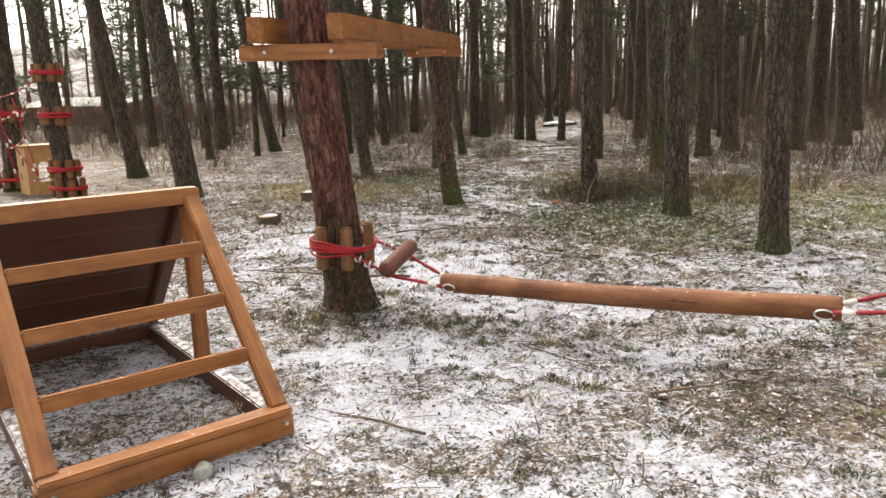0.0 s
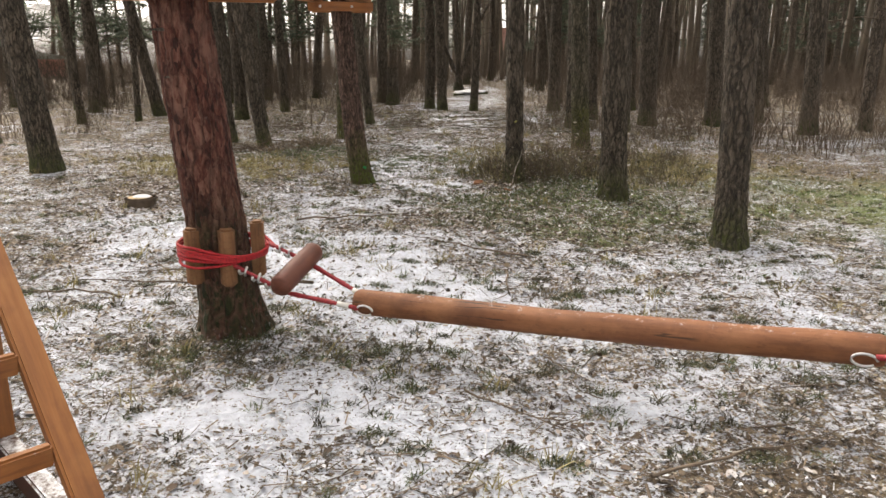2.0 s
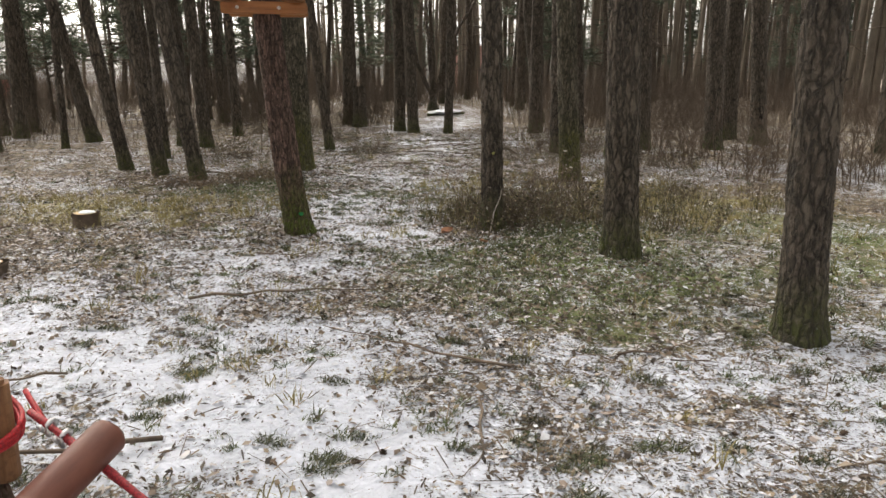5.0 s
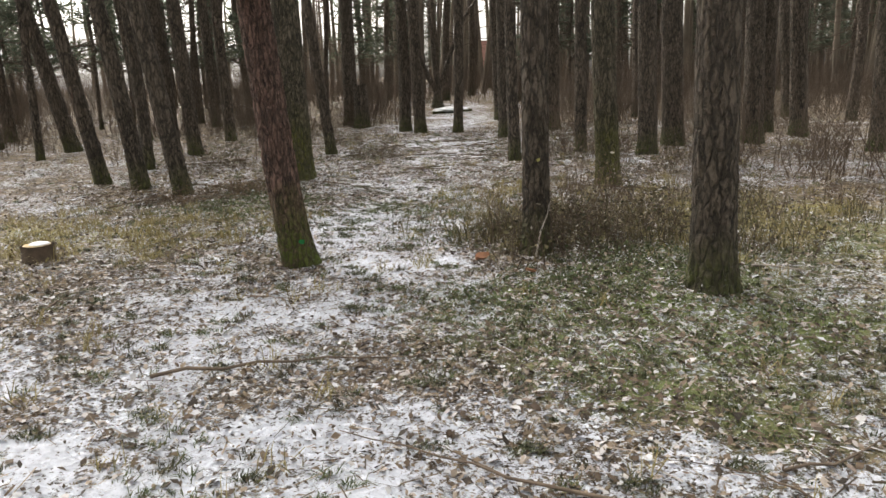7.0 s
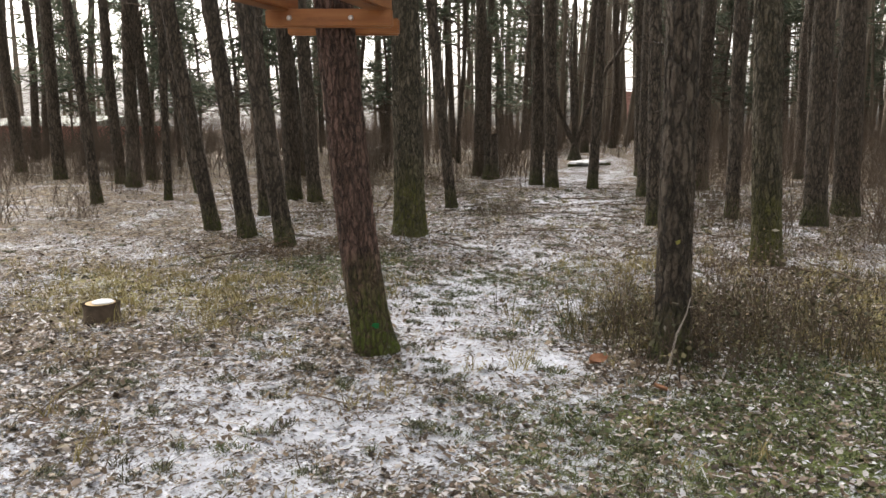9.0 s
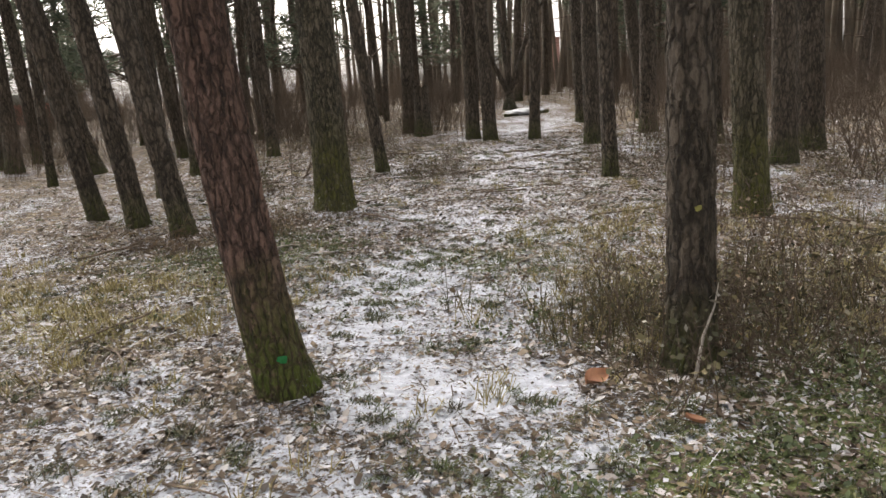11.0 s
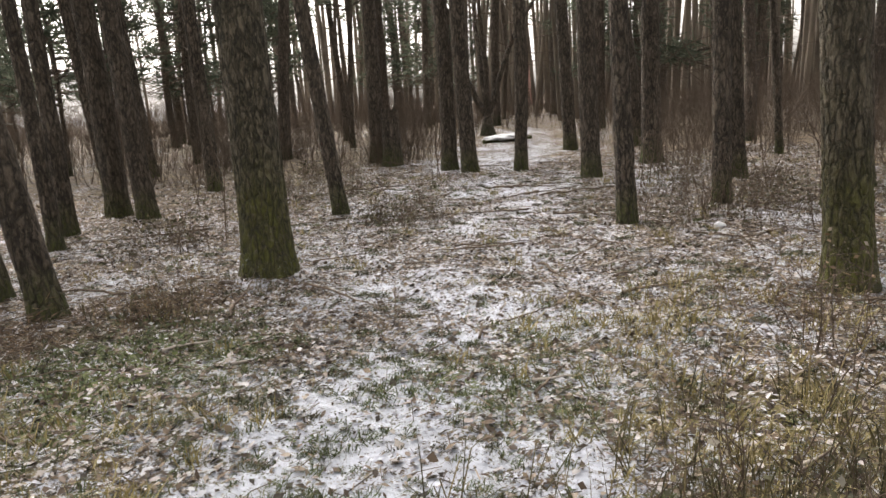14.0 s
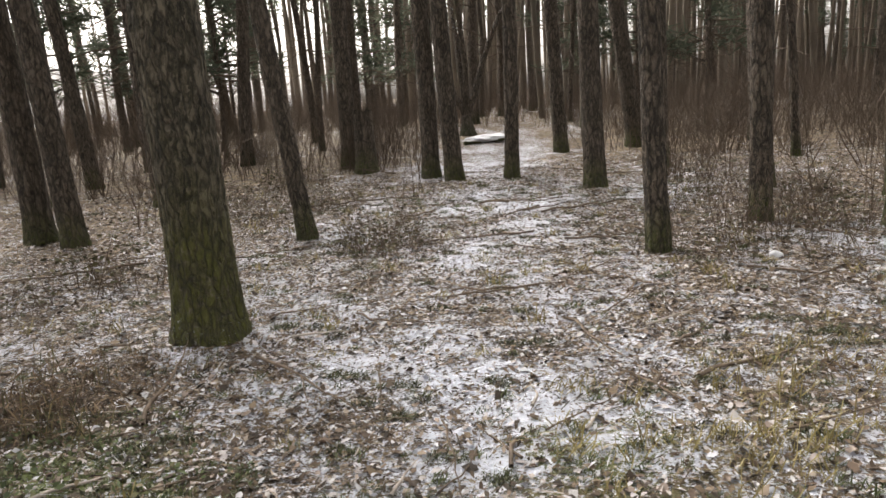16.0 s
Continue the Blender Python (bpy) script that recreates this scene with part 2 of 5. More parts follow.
# needle greens are greyed and lightened in place of haze
NEEDLE = islands("haze_paled_needles", [(0.0, (0.06, 0.08, 0.055)), (0.5, (0.1, 0.12, 0.085)), (1.0, (0.16, 0.175, 0.125))], 0.75, 0.45)
LITTER = islands("leaf_litter", [(0.0, (0.025, 0.018, 0.013)), (0.3, (0.07, 0.045, 0.027)), (0.52, (0.14, 0.095, 0.06)), (0.68, (0.28, 0.21, 0.14)), (0.8, (0.48, 0.41, 0.35)), (0.9, (0.66, 0.67, 0.7)), (1.0, (0.74, 0.76, 0.82))])
FLAKE = islands("frosted_leaf_flakes", [(0.0, (0.03, 0.02, 0.014)), (0.25, (0.1, 0.062, 0.038)), (0.42, (0.18, 0.125, 0.088)), (0.55, (0.32, 0.255, 0.215)), (0.68, (0.56, 0.51, 0.49)), (1.0, (0.74, 0.73, 0.76))])
GRASS = islands("winter_grass", [(0.0, (0.05, 0.075, 0.022)), (0.5, (0.085, 0.115, 0.037)), (0.85, (0.14, 0.175, 0.06)), (1.0, (0.26, 0.225, 0.115))])
STRAW = islands("dry_straw_grass", [(0.0, (0.2, 0.16, 0.06)), (0.6, (0.38, 0.32, 0.12)), (1.0, (0.52, 0.45, 0.23))])
SHRUB_LEAF = islands("shrub_leaves", [(0.0, (0.03, 0.032, 0.014)), (0.4, (0.07, 0.07, 0.027)), (0.68, (0.11, 0.1, 0.04)), (0.93, (0.2, 0.16, 0.075)), (1.0, (0.55, 0.53, 0.5))])
FERN = islands("dead_fern", [(0.0, (0.035, 0.022, 0.013)), (0.35, (0.09, 0.055, 0.03)), (0.65, (0.2, 0.125, 0.065)), (0.9, (0.33, 0.235, 0.14)), (1.0, (0.5, 0.48, 0.46))])


# ---- the lie of the land ----
TABLE = np.random.RandomState(7).rand(256, 256)


def field(x, y, scale, shift=0.0):
    """Smooth noise from 0 to 1 with cells of 1 / scale metres."""
    x, y = np.asarray(x, float) * scale + 37.1 + shift, np.asarray(y, float) * scale + 91.7 + shift * 1.7
    i, j = np.floor(x).astype(int), np.floor(y).astype(int)
    u, v = x - i, y - j
    u, v = u * u * (3 - 2 * u), v * v * (3 - 2 * v)
    g = lambda a, b: TABLE[a % 256, b % 256]
    return (g(i, j) * (1 - u) + g(i + 1, j) * u) * (1 - v) + (g(i, j + 1) * (1 - u) + g(i + 1, j + 1) * u) * v


def step(a, b, v):
    u = np.clip((np.asarray(v, float) - a) / (b - a), 0, 1)
    return u * u * (3 - 2 * u)


def land(x, y):
    """Height of the ground."""
    rise = -0.06 + 0.12 * step(14, 22, y) + 0.28 * step(21, 34, y)
    rough = 0.05 * (field(x, y, 0.7) - 0.5) + 0.035 * (field(x, y, 2.6, 5) - 0.5) + 0.02 * (field(x, y, 7.5, 9) - 0.5)
    return rise + rough


def ground_at(x, y):
    return float(land(x, y))


def trail(y):
    """Where the trodden path runs."""
    return np.interp(y, [-10, 3, 7, 10, 13, 16, 20, 24, 28, 40], [0.3, 0.5, 0.2, 0.7, 1.2, 1.9, 2.9, 4.0, 5.0, 9.0])


def near(x, y, cx, cy, r):
    return np.exp(-((np.asarray(x) - cx) ** 2 + (np.asarray(y) - cy) ** 2) / (r * r))


def snowy(x, y):
    """How thickly snow lies, about 0 to 1."""
    off = np.abs(x - trail(y))
    s = 0.385 + 0.2 * np.exp(-(off / 0.9) ** 2) * (0.3 + 1.2 * field(x, y, 0.9, 3)) * (1 - step(25, 29, y))
    s += 0.22 * near(x, y, -0.6, 3.9, 1.8) + 0.16 * near(x, y, 0.2, 9.2, 1.1) + 0.1 * near(x, y, -1.5, 7.5, 1.5) + 0.02 * near(x, y, 0.6, 2.2, 1.6)
    s -= 0.24 * near(x, y, -0.7, 5.1, 0.55) + 0.2 * near(x, y, 0.3, 4.75, 0.4) + 0.06 * near(x, y, 1.0, 4.4, 0.4) - 0.14 * near(x, y, 2.0, 5.4, 1.6)
    s -= 0.1 * near(x, y, 1.9, 3.7, 0.8) + 0.14 * near(x, y, 3.4, 3.2, 1.2)
    s -= 0.07 * near(x, y, 2.6, 8.2, 1.4) + 0.02 * near(x, y, -2.4, 12.6, 1.4) + 0.12 * near(x, y, -0.9, 13.7, 1.0) + 0.1 * near(x, y, 2.4, 10.6, 0.9)
    s -= 0.15 * near(x, y, 2.6, 9.7, 0.9) + 0.2 * near(x, y, 2.2, 10.6, 0.6) + 0.22 * near(x, y, -0.1, 10.15, 0.3) + 0.16 * near(x, y, -0.4, 13.6, 0.7) + 0.03 * near(x, y, -1.2, 11.5, 0.9) - 0.1 * near(x, y, -0.8, 10.2, 0.7) - 0.13 * near(x, y, -0.7, 7.2, 1.2) + 0.2 * near(x, y, 5.6, 10.3, 2.4) + 0.1 * near(x, y, 1.3, 9.2, 0.6)
    s -= 0.16 * step(19, 25, y) + (0.06 + 0.13 * step(12, 17, y)) * step(1.2, 4, off) + 0.13 * near(x, y, 0.5, 3.2, 0.9)
    return s + 0.24 * (field(x, y, 0.55, 11) - 0.5) + 0.34 * (field(x, y, 2.2, 13) - 0.5) + 0.3 * (field(x, y, 5.5, 17) - 0.5)


def greens(x, y):
    g = 0.9 * near(x, y, 2.3, 7.8, 1.3) + 0.8 * near(x, y, 2.6, 9.4, 0.8) + 0.5 * near(x, y, -0.2, 13.3, 0.5) + 0.8 * near(x, y, 1.8, 13.3, 0.35) + 0.8 * near(x, y, 0.95, 12.6, 0.35) + 0.9 * near(x, y, 5.4, 8.6, 2.0) + 0.6 * near(x, y, 1.6, 9.0, 0.9) + 0.9 * near(x, y, -0.7, 12.9, 0.9) + 0.5 * near(x, y, 0.3, 12.0, 0.7) + 0.5 * near(x, y, 1.5, 12.2, 0.9)
    return np.clip(g, 0, 1) * (0.4 + field(x, y, 1.8, 21))


def straws(x, y):
    g = 0.9 * near(x, y, -1.6, 11.7, 1.1) + 0.6 * near(x, y, -2.8, 12.4, 1.2) + 0.8 * near(x, y, 4.4, 10.8, 1.2) + 0.9 * near(x, y, 2.5, 11.2, 0.9) + 0.6 * near(x, y, 4.8, 12.9, 1.0) + 0.25 * near(x, y, 3.0, 12.6, 0.8) + 0.5 * near(x, y, 2.3, 13.2, 0.5) + 0.5 * near(x, y, 5.6, 11.4, 1.4)
    return np.clip(g, 0, 1) * (0.4 + field(x, y, 1.8, 27))


def quick_mesh(name, verts, faces):
    """A mesh from numpy arrays: vertices (n, 3), faces (m, k)."""
    me = bpy.data.meshes.new(name)
    verts, faces = np.asarray(verts, np.float32), np.asarray(faces, np.int32)
    k = faces.shape[1]
    me.vertices.add(len(verts))
    me.vertices.foreach_set("co", verts.ravel())
    me.loops.add(faces.size)
    me.loops.foreach_set("vertex_index", faces.ravel())
    me.polygons.add(len(faces))
    me.polygons.foreach_set("loop_start", np.arange(len(faces), dtype=np.int32) * k)
    me.update(calc_edges=True)
    me.validate()
    return me


def axis(lo, hi, pitch, out):
    """Even steps between lo and hi, then wider and wider ones to -out and out."""
    mid = np.arange(lo, hi, pitch)
    grow = pitch * np.cumsum(1.22 ** np.arange(1, 60))
    up, down = hi + grow, lo - grow
    return np.concatenate([down[down > -out][::-1], mid, up[up < out]])


def make_ground():
    xs, ys = axis(-7, 8, 0.07, 420), axis(-1, 24, 0.07, 420)
    X, Y = np.meshgrid(xs, ys)
    x, y = X.ravel(), Y.ravel()
    z = land(x, y)
    i = np.arange(len(ys) * len(xs)).reshape(len(ys), len(xs))
    faces = np.stack([i[:-1, :-1], i[:-1, 1:], i[1:, 1:], i[1:, :-1]], -1).reshape(-1, 4)
    me = quick_mesh("ground", np.stack([x, y, z], 1), faces)
    for key, values in (("snow", snowy(x, y)), ("green", greens(x, y)), ("straw", straws(x, y))):
        me.attributes.new(key, "FLOAT", "POINT").data.foreach_set("value", values.astype(np.float32))
    me.polygons.foreach_set("use_smooth", np.ones(len(faces), bool))
    m, nt, b = material("snow_dusted_forest_floor", 0.85)
    co = coords(nt)

    def attr(key):
        a = nt.nodes.new("ShaderNodeAttribute")
        a.attribute_name = key
        return a.outputs["Fac"]

    v = nt.nodes.new("ShaderNodeTexVoronoi")
    v.inputs["Scale"].default_value = 26
    wob = nt.nodes.new("ShaderNodeTexNoise")
    wob.inputs["Scale"].default_value = 9
    nt.links.new(co, wob.inputs["Vector"])
    nt.links.new(mixed(nt, 0.12, co, wob.outputs["Color"]), v.inputs["Vector"])
    sep = nt.nodes.new("ShaderNodeSeparateColor")
    nt.links.new(v.outputs["Color"], sep.inputs[0])
    leaf = ramp(nt, sep.outputs[0], [(0.0, (0.03, 0.021, 0.013)), (0.35, (0.085, 0.058, 0.032)), (0.6, (0.16, 0.112, 0.06)), (0.85, (0.27, 0.205, 0.125)), (1.0, (0.4, 0.34, 0.25))])
    soil = ramp(nt, grain(nt, co, 30, 6, 0.75), [(0.3, (0.03, 0.022, 0.015)), (0.7, (0.12, 0.085, 0.055))])
    col = mixed(nt, spread(nt, grain(nt, co, 5, 4), 0.35, 0.6), soil, leaf)
    fine = grain(nt, co, 55, 5, 0.75)
    col = mixed(nt, spread(nt, sums(nt, "ADD", attr("green"), sums(nt, "MULTIPLY", fine, 0.8)), 0.62, 1.2), col, (0.125, 0.155, 0.045))
    col = mixed(nt, spread(nt, sums(nt, "ADD", attr("straw"), sums(nt, "MULTIPLY", fine, 0.8)), 0.75, 1.5), col, (0.29, 0.26, 0.09))
    mid = grain(nt, co, 16, 5, 0.7)
    speck = grain(nt, co, 90, 4, 0.8)
    cover = sums(nt, "ADD", attr("snow"), sums(nt, "ADD", sums(nt, "MULTIPLY", fine, 2.2), sums(nt, "ADD", sums(nt, "MULTIPLY", mid, 1.6), sums(nt, "MULTIPLY", speck, 1.2))))
    mask = spread(nt, cover, 2.86, 3.02)
    white = ramp(nt, grain(nt, co, 7, 5, 0.7), [(0.3, (0.5, 0.525, 0.59)), (0.65, (0.68, 0.71, 0.8))])
    col = mixed(nt, mask, col, white)
    nt.links.new(col, b.inputs["Base Color"])
    bumped(nt, b, sums(nt, "ADD", sums(nt, "MULTIPLY", mask, 0.5), sums(nt, "ADD", fine, v.outputs["Distance"])), 0.8, 0.02)
    me.materials.append(m)
    return tagged(new("ground", me), "forest floor of leaf litter thinly dusted with snow", "ground", kind="structure")


make_ground()


# ---- helpers for things ----
def empty(name, x, y, z, turn=0.0):
    ob = new(name)
    ob.matrix_world = pose(x, y, z, 0, 0, turn)
    return ob


def part(name, data, mat, parent=None, label="", at=None, smooth=False):
    """Links a bmesh or a mesh as one object, under a thing or a part."""
    if isinstance(data, bmesh.types.BMesh):
        me = bpy.data.meshes.new(name)
        data.to_mesh(me)
        data.free()
    else:
        me = data
    if mat and not me.materials:
        me.materials.append(mat)
    if smooth:
        me.polygons.foreach_set("use_smooth", np.ones(len(me.polygons), bool))
    ob = new(name, me)
    if parent:
        ob.parent = parent
    if at is not None:
        ob.matrix_local = at
    if label:
        ob["label"] = label
    return ob


def timber(length, width, height, bevel=0.008, segments=2):
    """A sawn beam along x with rounded edges, its middle at the origin."""
    bm = bmesh.new()
    bmesh.ops.create_cube(bm, size=1.0)
    bmesh.ops.scale(bm, vec=(length, width, height), verts=bm.verts)
    bmesh.ops.bevel(bm, geom=bm.edges[:], offset=bevel, segments=segments, affect="EDGES")
    return bm


def post_z(length, width, height, bevel=0.008):
    """A sawn beam along z."""
    bm = bmesh.new()
    bmesh.ops.create_cube(bm, size=1.0)
    bmesh.ops.scale(bm, vec=(width, height, length), verts=bm.verts)
    bmesh.ops.bevel(bm, geom=bm.edges[:], offset=bevel, segments=2, affect="EDGES")
    return bm


def round_log(length, radius, segs=24, rings=30, seed=0, taper=0.0, bulge=0.004):
    """A peeled round log along x, from 0 to length, with chamfered ends and knots."""
    xs = [0.0, 0.0, 0.012] + [length * k / rings for k in range(1, rings)] + [length - 0.012, length, length]
    verts, faces = [], []
    for k, x in enumerate(xs):
        shrink = 0.0 if k in (0, len(xs) - 1) else (0.9 if k in (1, len(xs) - 2) else 1.0)
        for s in range(segs):
            a = 2 * math.pi * s / segs
            n = noise.noise(Vector((x * 3 + seed * 7, math.cos(a) * 1.5, math.sin(a) * 1.5)))
            r = (radius * (1 - taper * x / length) + bulge * n) * shrink
            bend = 0.008 * math.sin(x * 2.1 + seed)
            verts.append((x, r * math.cos(a), r * math.sin(a) + bend))
    for k in range(len(xs) - 1):
        for s in range(segs):
            faces.append((k * segs + s, k * segs + (s + 1) % segs, (k + 1) * segs + (s + 1) % segs, (k + 1) * segs + s))
    return quick_mesh("log", verts, faces)


def tube(points, radius, segs=8, twist=0.0):
    """A rope through the points."""
    pts = [Vector(p) for p in points]
    verts, faces = [], []
    up = Vector((0.02, 0.03, 1))
    for k, p in enumerate(pts):
        d = (pts[min(k + 1, len(pts) - 1)] - pts[max(k - 1, 0)]).normalized()
        a = d.cross(up)
        a = a.normalized() if a.length > 1e-4 else Vector((1, 0, 0))
        b = d.cross(a)
        r = radius[k] if isinstance(radius, (list, tuple)) else radius
        for s in range(segs):
            t = 2 * math.pi * s / segs
            rr = r * (1 + 0.1 * math.sin(3 * t + k * twist))
            verts.append(p + rr * (math.cos(t) * a + math.sin(t) * b))
    for k in range(len(pts) - 1):
        for s in range(segs):
            faces.append((k * segs + s, k * segs + (s + 1) % segs, (k + 1) * segs + (s + 1) % segs, (k + 1) * segs + s))
    n = len(pts) * segs
    verts += [pts[0], pts[-1]]
    for s in range(segs):
        faces.append((n, (s + 1) % segs, s, s))
        faces.append((n + 1, n - segs + s, n - segs + (s + 1) % segs, n - segs + (s + 1) % segs))
    me = bpy.data.meshes.new("rope")
    me.from_pydata([tuple(v) for v in verts], [], [f if f[2] != f[3] else f[:3] for f in faces])
    me.polygons.foreach_set("use_smooth", np.ones(len(me.polygons), bool))
    return me


def between(a, b, n):
    return [Vector(a).lerp(Vector(b), k / n) for k in range(n + 1)]


# ---- pines ----
def trunk_mesh(radius, height, lean=(0.0, 0.0), segs=14, fine_to=0.0, pitch=0.06, bumps=0.012, flare=0.35, seed=0, sway=0.15, foot=(0.0, 0.0)):
    """A tapered trunk from below the ground up, with root flare and bark plates."""
    zs = [-0.25]
    z = -0.05
    while z < height:
        zs.append(z)
        z += pitch if z < fine_to else max(0.35, height / 22)
    zs.append(height)
    dirs = [(math.cos(2 * math.pi * s / segs), math.sin(2 * math.pi * s / segs)) for s in range(segs)]
    verts, faces = [], []
    off = Vector((seed * 3.7, seed * 1.9, seed * 5.3))
    for z in zs:
        up = max(z, 0)
        r0 = radius * (1 - 0.72 * (up / height) ** 1.1)
        fl = math.exp(-up / 0.16)
        cx = lean[0] * up - lean[0] * 0.3 * up * up / height + sway * (noise.noise(Vector((up * 0.25, seed, 0.5))) - noise.noise(Vector((0, seed, 0.5)))) * min(1, up / 4) + foot[0] * (1 - math.exp(-up / 0.7))
        cy = lean[1] * up - lean[1] * 0.3 * up * up / height + sway * (noise.noise(Vector((up * 0.25, seed, 9.5))) - noise.noise(Vector((0, seed, 9.5)))) * min(1, up / 4) + foot[1] * (1 - math.exp(-up / 0.7))
        for s, (c, sn) in enumerate(dirs):
            p = Vector((c * 4.2, sn * 4.2, up * 1.6)) + off
            d = 0.0
            if bumps:
                q = Vector((c * r0 * 26, sn * r0 * 26, z * 7)) + off
                q += 0.8 * Vector((noise.noise(q * 0.35), noise.noise(q * 0.35 + off), 0))
                d = bumps * (min(0.5, 2.2 * abs(noise.noise(q))) * 2 - 0.5) + 0.5 * bumps * noise.noise(q * 2.3)
                d += 0.06 * r0 * noise.noise(p * 0.5)
            root = fl * radius * flare * (0.55 + 0.9 * max(0, noise.noise(Vector((c * 1.7, sn * 1.7, seed * 2.3)))  + 0.3))
            r = r0 + d + root
            verts.append((cx + c * r, cy + sn * r, z))
    for k in range(len(zs) - 1):
        for s in range(segs):
            faces.append((k * segs + s, k * segs + (s + 1) % segs, (k + 1) * segs + (s + 1) % segs, (k + 1) * segs + s))
    me = quick_mesh("trunk", verts, faces)
    me.polygons.foreach_set("use_smooth", np.ones(len(me.polygons), bool))
    return me


def limb_points(start, heading, rise, length, rng, n=5, droop=0.0):
    pts = [Vector(start)]
    d = Vector((math.cos(heading), math.sin(heading), rise)).normalized()
    for k in range(n):
        d = (d + Vector((rng.uniform(-0.22, 0.22), rng.uniform(-0.22, 0.22), rng.uniform(-0.15, 0.15) - droop))).normalized()
        pts.append(pts[-1] + d * length / n)
    return pts


def sticks_mesh(lines, segs=4):
    """Many thin tapered branches, joined: a list of (points, radius)."""
    verts, faces = [], []
    for pts, radius in lines:
        base = len(verts)
        for k, p in enumerate(pts):
            d = (pts[min(k + 1, len(pts) - 1)] - pts[max(k - 1, 0)]).normalized()
            a = d.cross(Vector((0.13, 0.21, 0.97))).normalized()
            b = d.cross(a)
            r = radius * (1 - 0.8 * k / (len(pts) - 1))
            for s in range(segs):
                t = 2 * math.pi * s / segs
                verts.append(p + r * (math.cos(t) * a + math.sin(t) * b))
        for k in range(len(pts) - 1):
            for s in range(segs):
                faces.append((base + k * segs + s, base + k * segs + (s + 1) % segs, base + (k + 1) * segs + (s + 1) % segs, base + (k + 1) * segs + s))
    return quick_mesh("branches", [tuple(v) for v in verts], faces)


def tufts_mesh(centres, size, blades, rng, wide=0.06, flat=0.6):
    """Clumps of needles: thin slivers fanning out of each centre."""
    verts, faces = [], []
    for c in centres:
        for _ in range(blades):
            d = Vector((rng.gauss(0, 1), rng.gauss(0, 1), rng.gauss(0, 1) * flat + 0.15)).normalized()
            side = d.cross(Vector((rng.gauss(0, 1), rng.gauss(0, 1), rng.gauss(0, 1)))).normalized() * size * wide
            o = Vector(c) + d * size * rng.uniform(0.0, 0.3)
            tip = o + d * size * rng.uniform(0.6, 1.2)
            n = len(verts)
            verts += [o - side, o + side, tip]
            faces.append((n, n + 1, n + 2))
    return quick_mesh("needles", [tuple(v) for v in verts], faces)


def crown_meshes(seed, bottom, top, reach, limbs, blades=9, clumps=9, size=0.34, trunk_r=0.05):
    """Limbs and needle clumps of one pine crown about the trunk's line."""
    rng = random.Random(seed)
    lines, centres = [], []
    for k in range(limbs):
        u = (k + rng.random()) / limbs
        z = bottom + (top - bottom) * u
        length = reach * (1 - 0.7 * u) * rng.uniform(0.6, 1.15)
        pts = limb_points((0, 0, z), rng.uniform(0, 6.283), rng.uniform(-0.1, 0.5), length, rng, 5, 0.02)
        lines.append((pts, 0.035 * (1 - 0.5 * u)))
        for _ in range(clumps):
            w = rng.uniform(0.35, 1.0) * 5
            i = min(4, int(w))
            c = pts[i].lerp(pts[i + 1], w - i) + Vector((rng.gauss(0, 0.16), rng.gauss(0, 0.16), rng.gauss(0.06, 0.1)))
            centres.append(c)
    return sticks_mesh(lines, 4), tufts_mesh(centres, size, blades, rng)


def dead_limbs(seed, low, high, n, reach):
    rng = random.Random(seed)
    lines = []
    for _ in range(n):
        z = rng.uniform(low, high)
        pts = limb_points((0, 0, z), rng.uniform(0, 6.283), rng.uniform(-0.35, 0.25), reach * rng.uniform(0.4, 1.2), rng, 6, 0.05)
        lines.append((pts, rng.uniform(0.008, 0.02)))
        if rng.random() < 0.7:
            lines.append((limb_points(pts[3], rng.uniform(0, 6.283), 0.1, reach * 0.4, rng, 3), 0.007))
    return sticks_mesh(lines, 4)


CROWNS = [crown_meshes(k, 6.8 + 0.4 * k, 15.5, 2.3, 16) for k in range(4)]
DEAD = [dead_limbs(40 + k, 2.6, 7.0, 9, 1.5) for k in range(4)]
for limbs_me, needles_me in CROWNS:
    limbs_me.materials.append(BARK_HAZED)
    needles_me.materials.append(NEEDLE)
for me in DEAD:
    me.materials.append(TWIG)


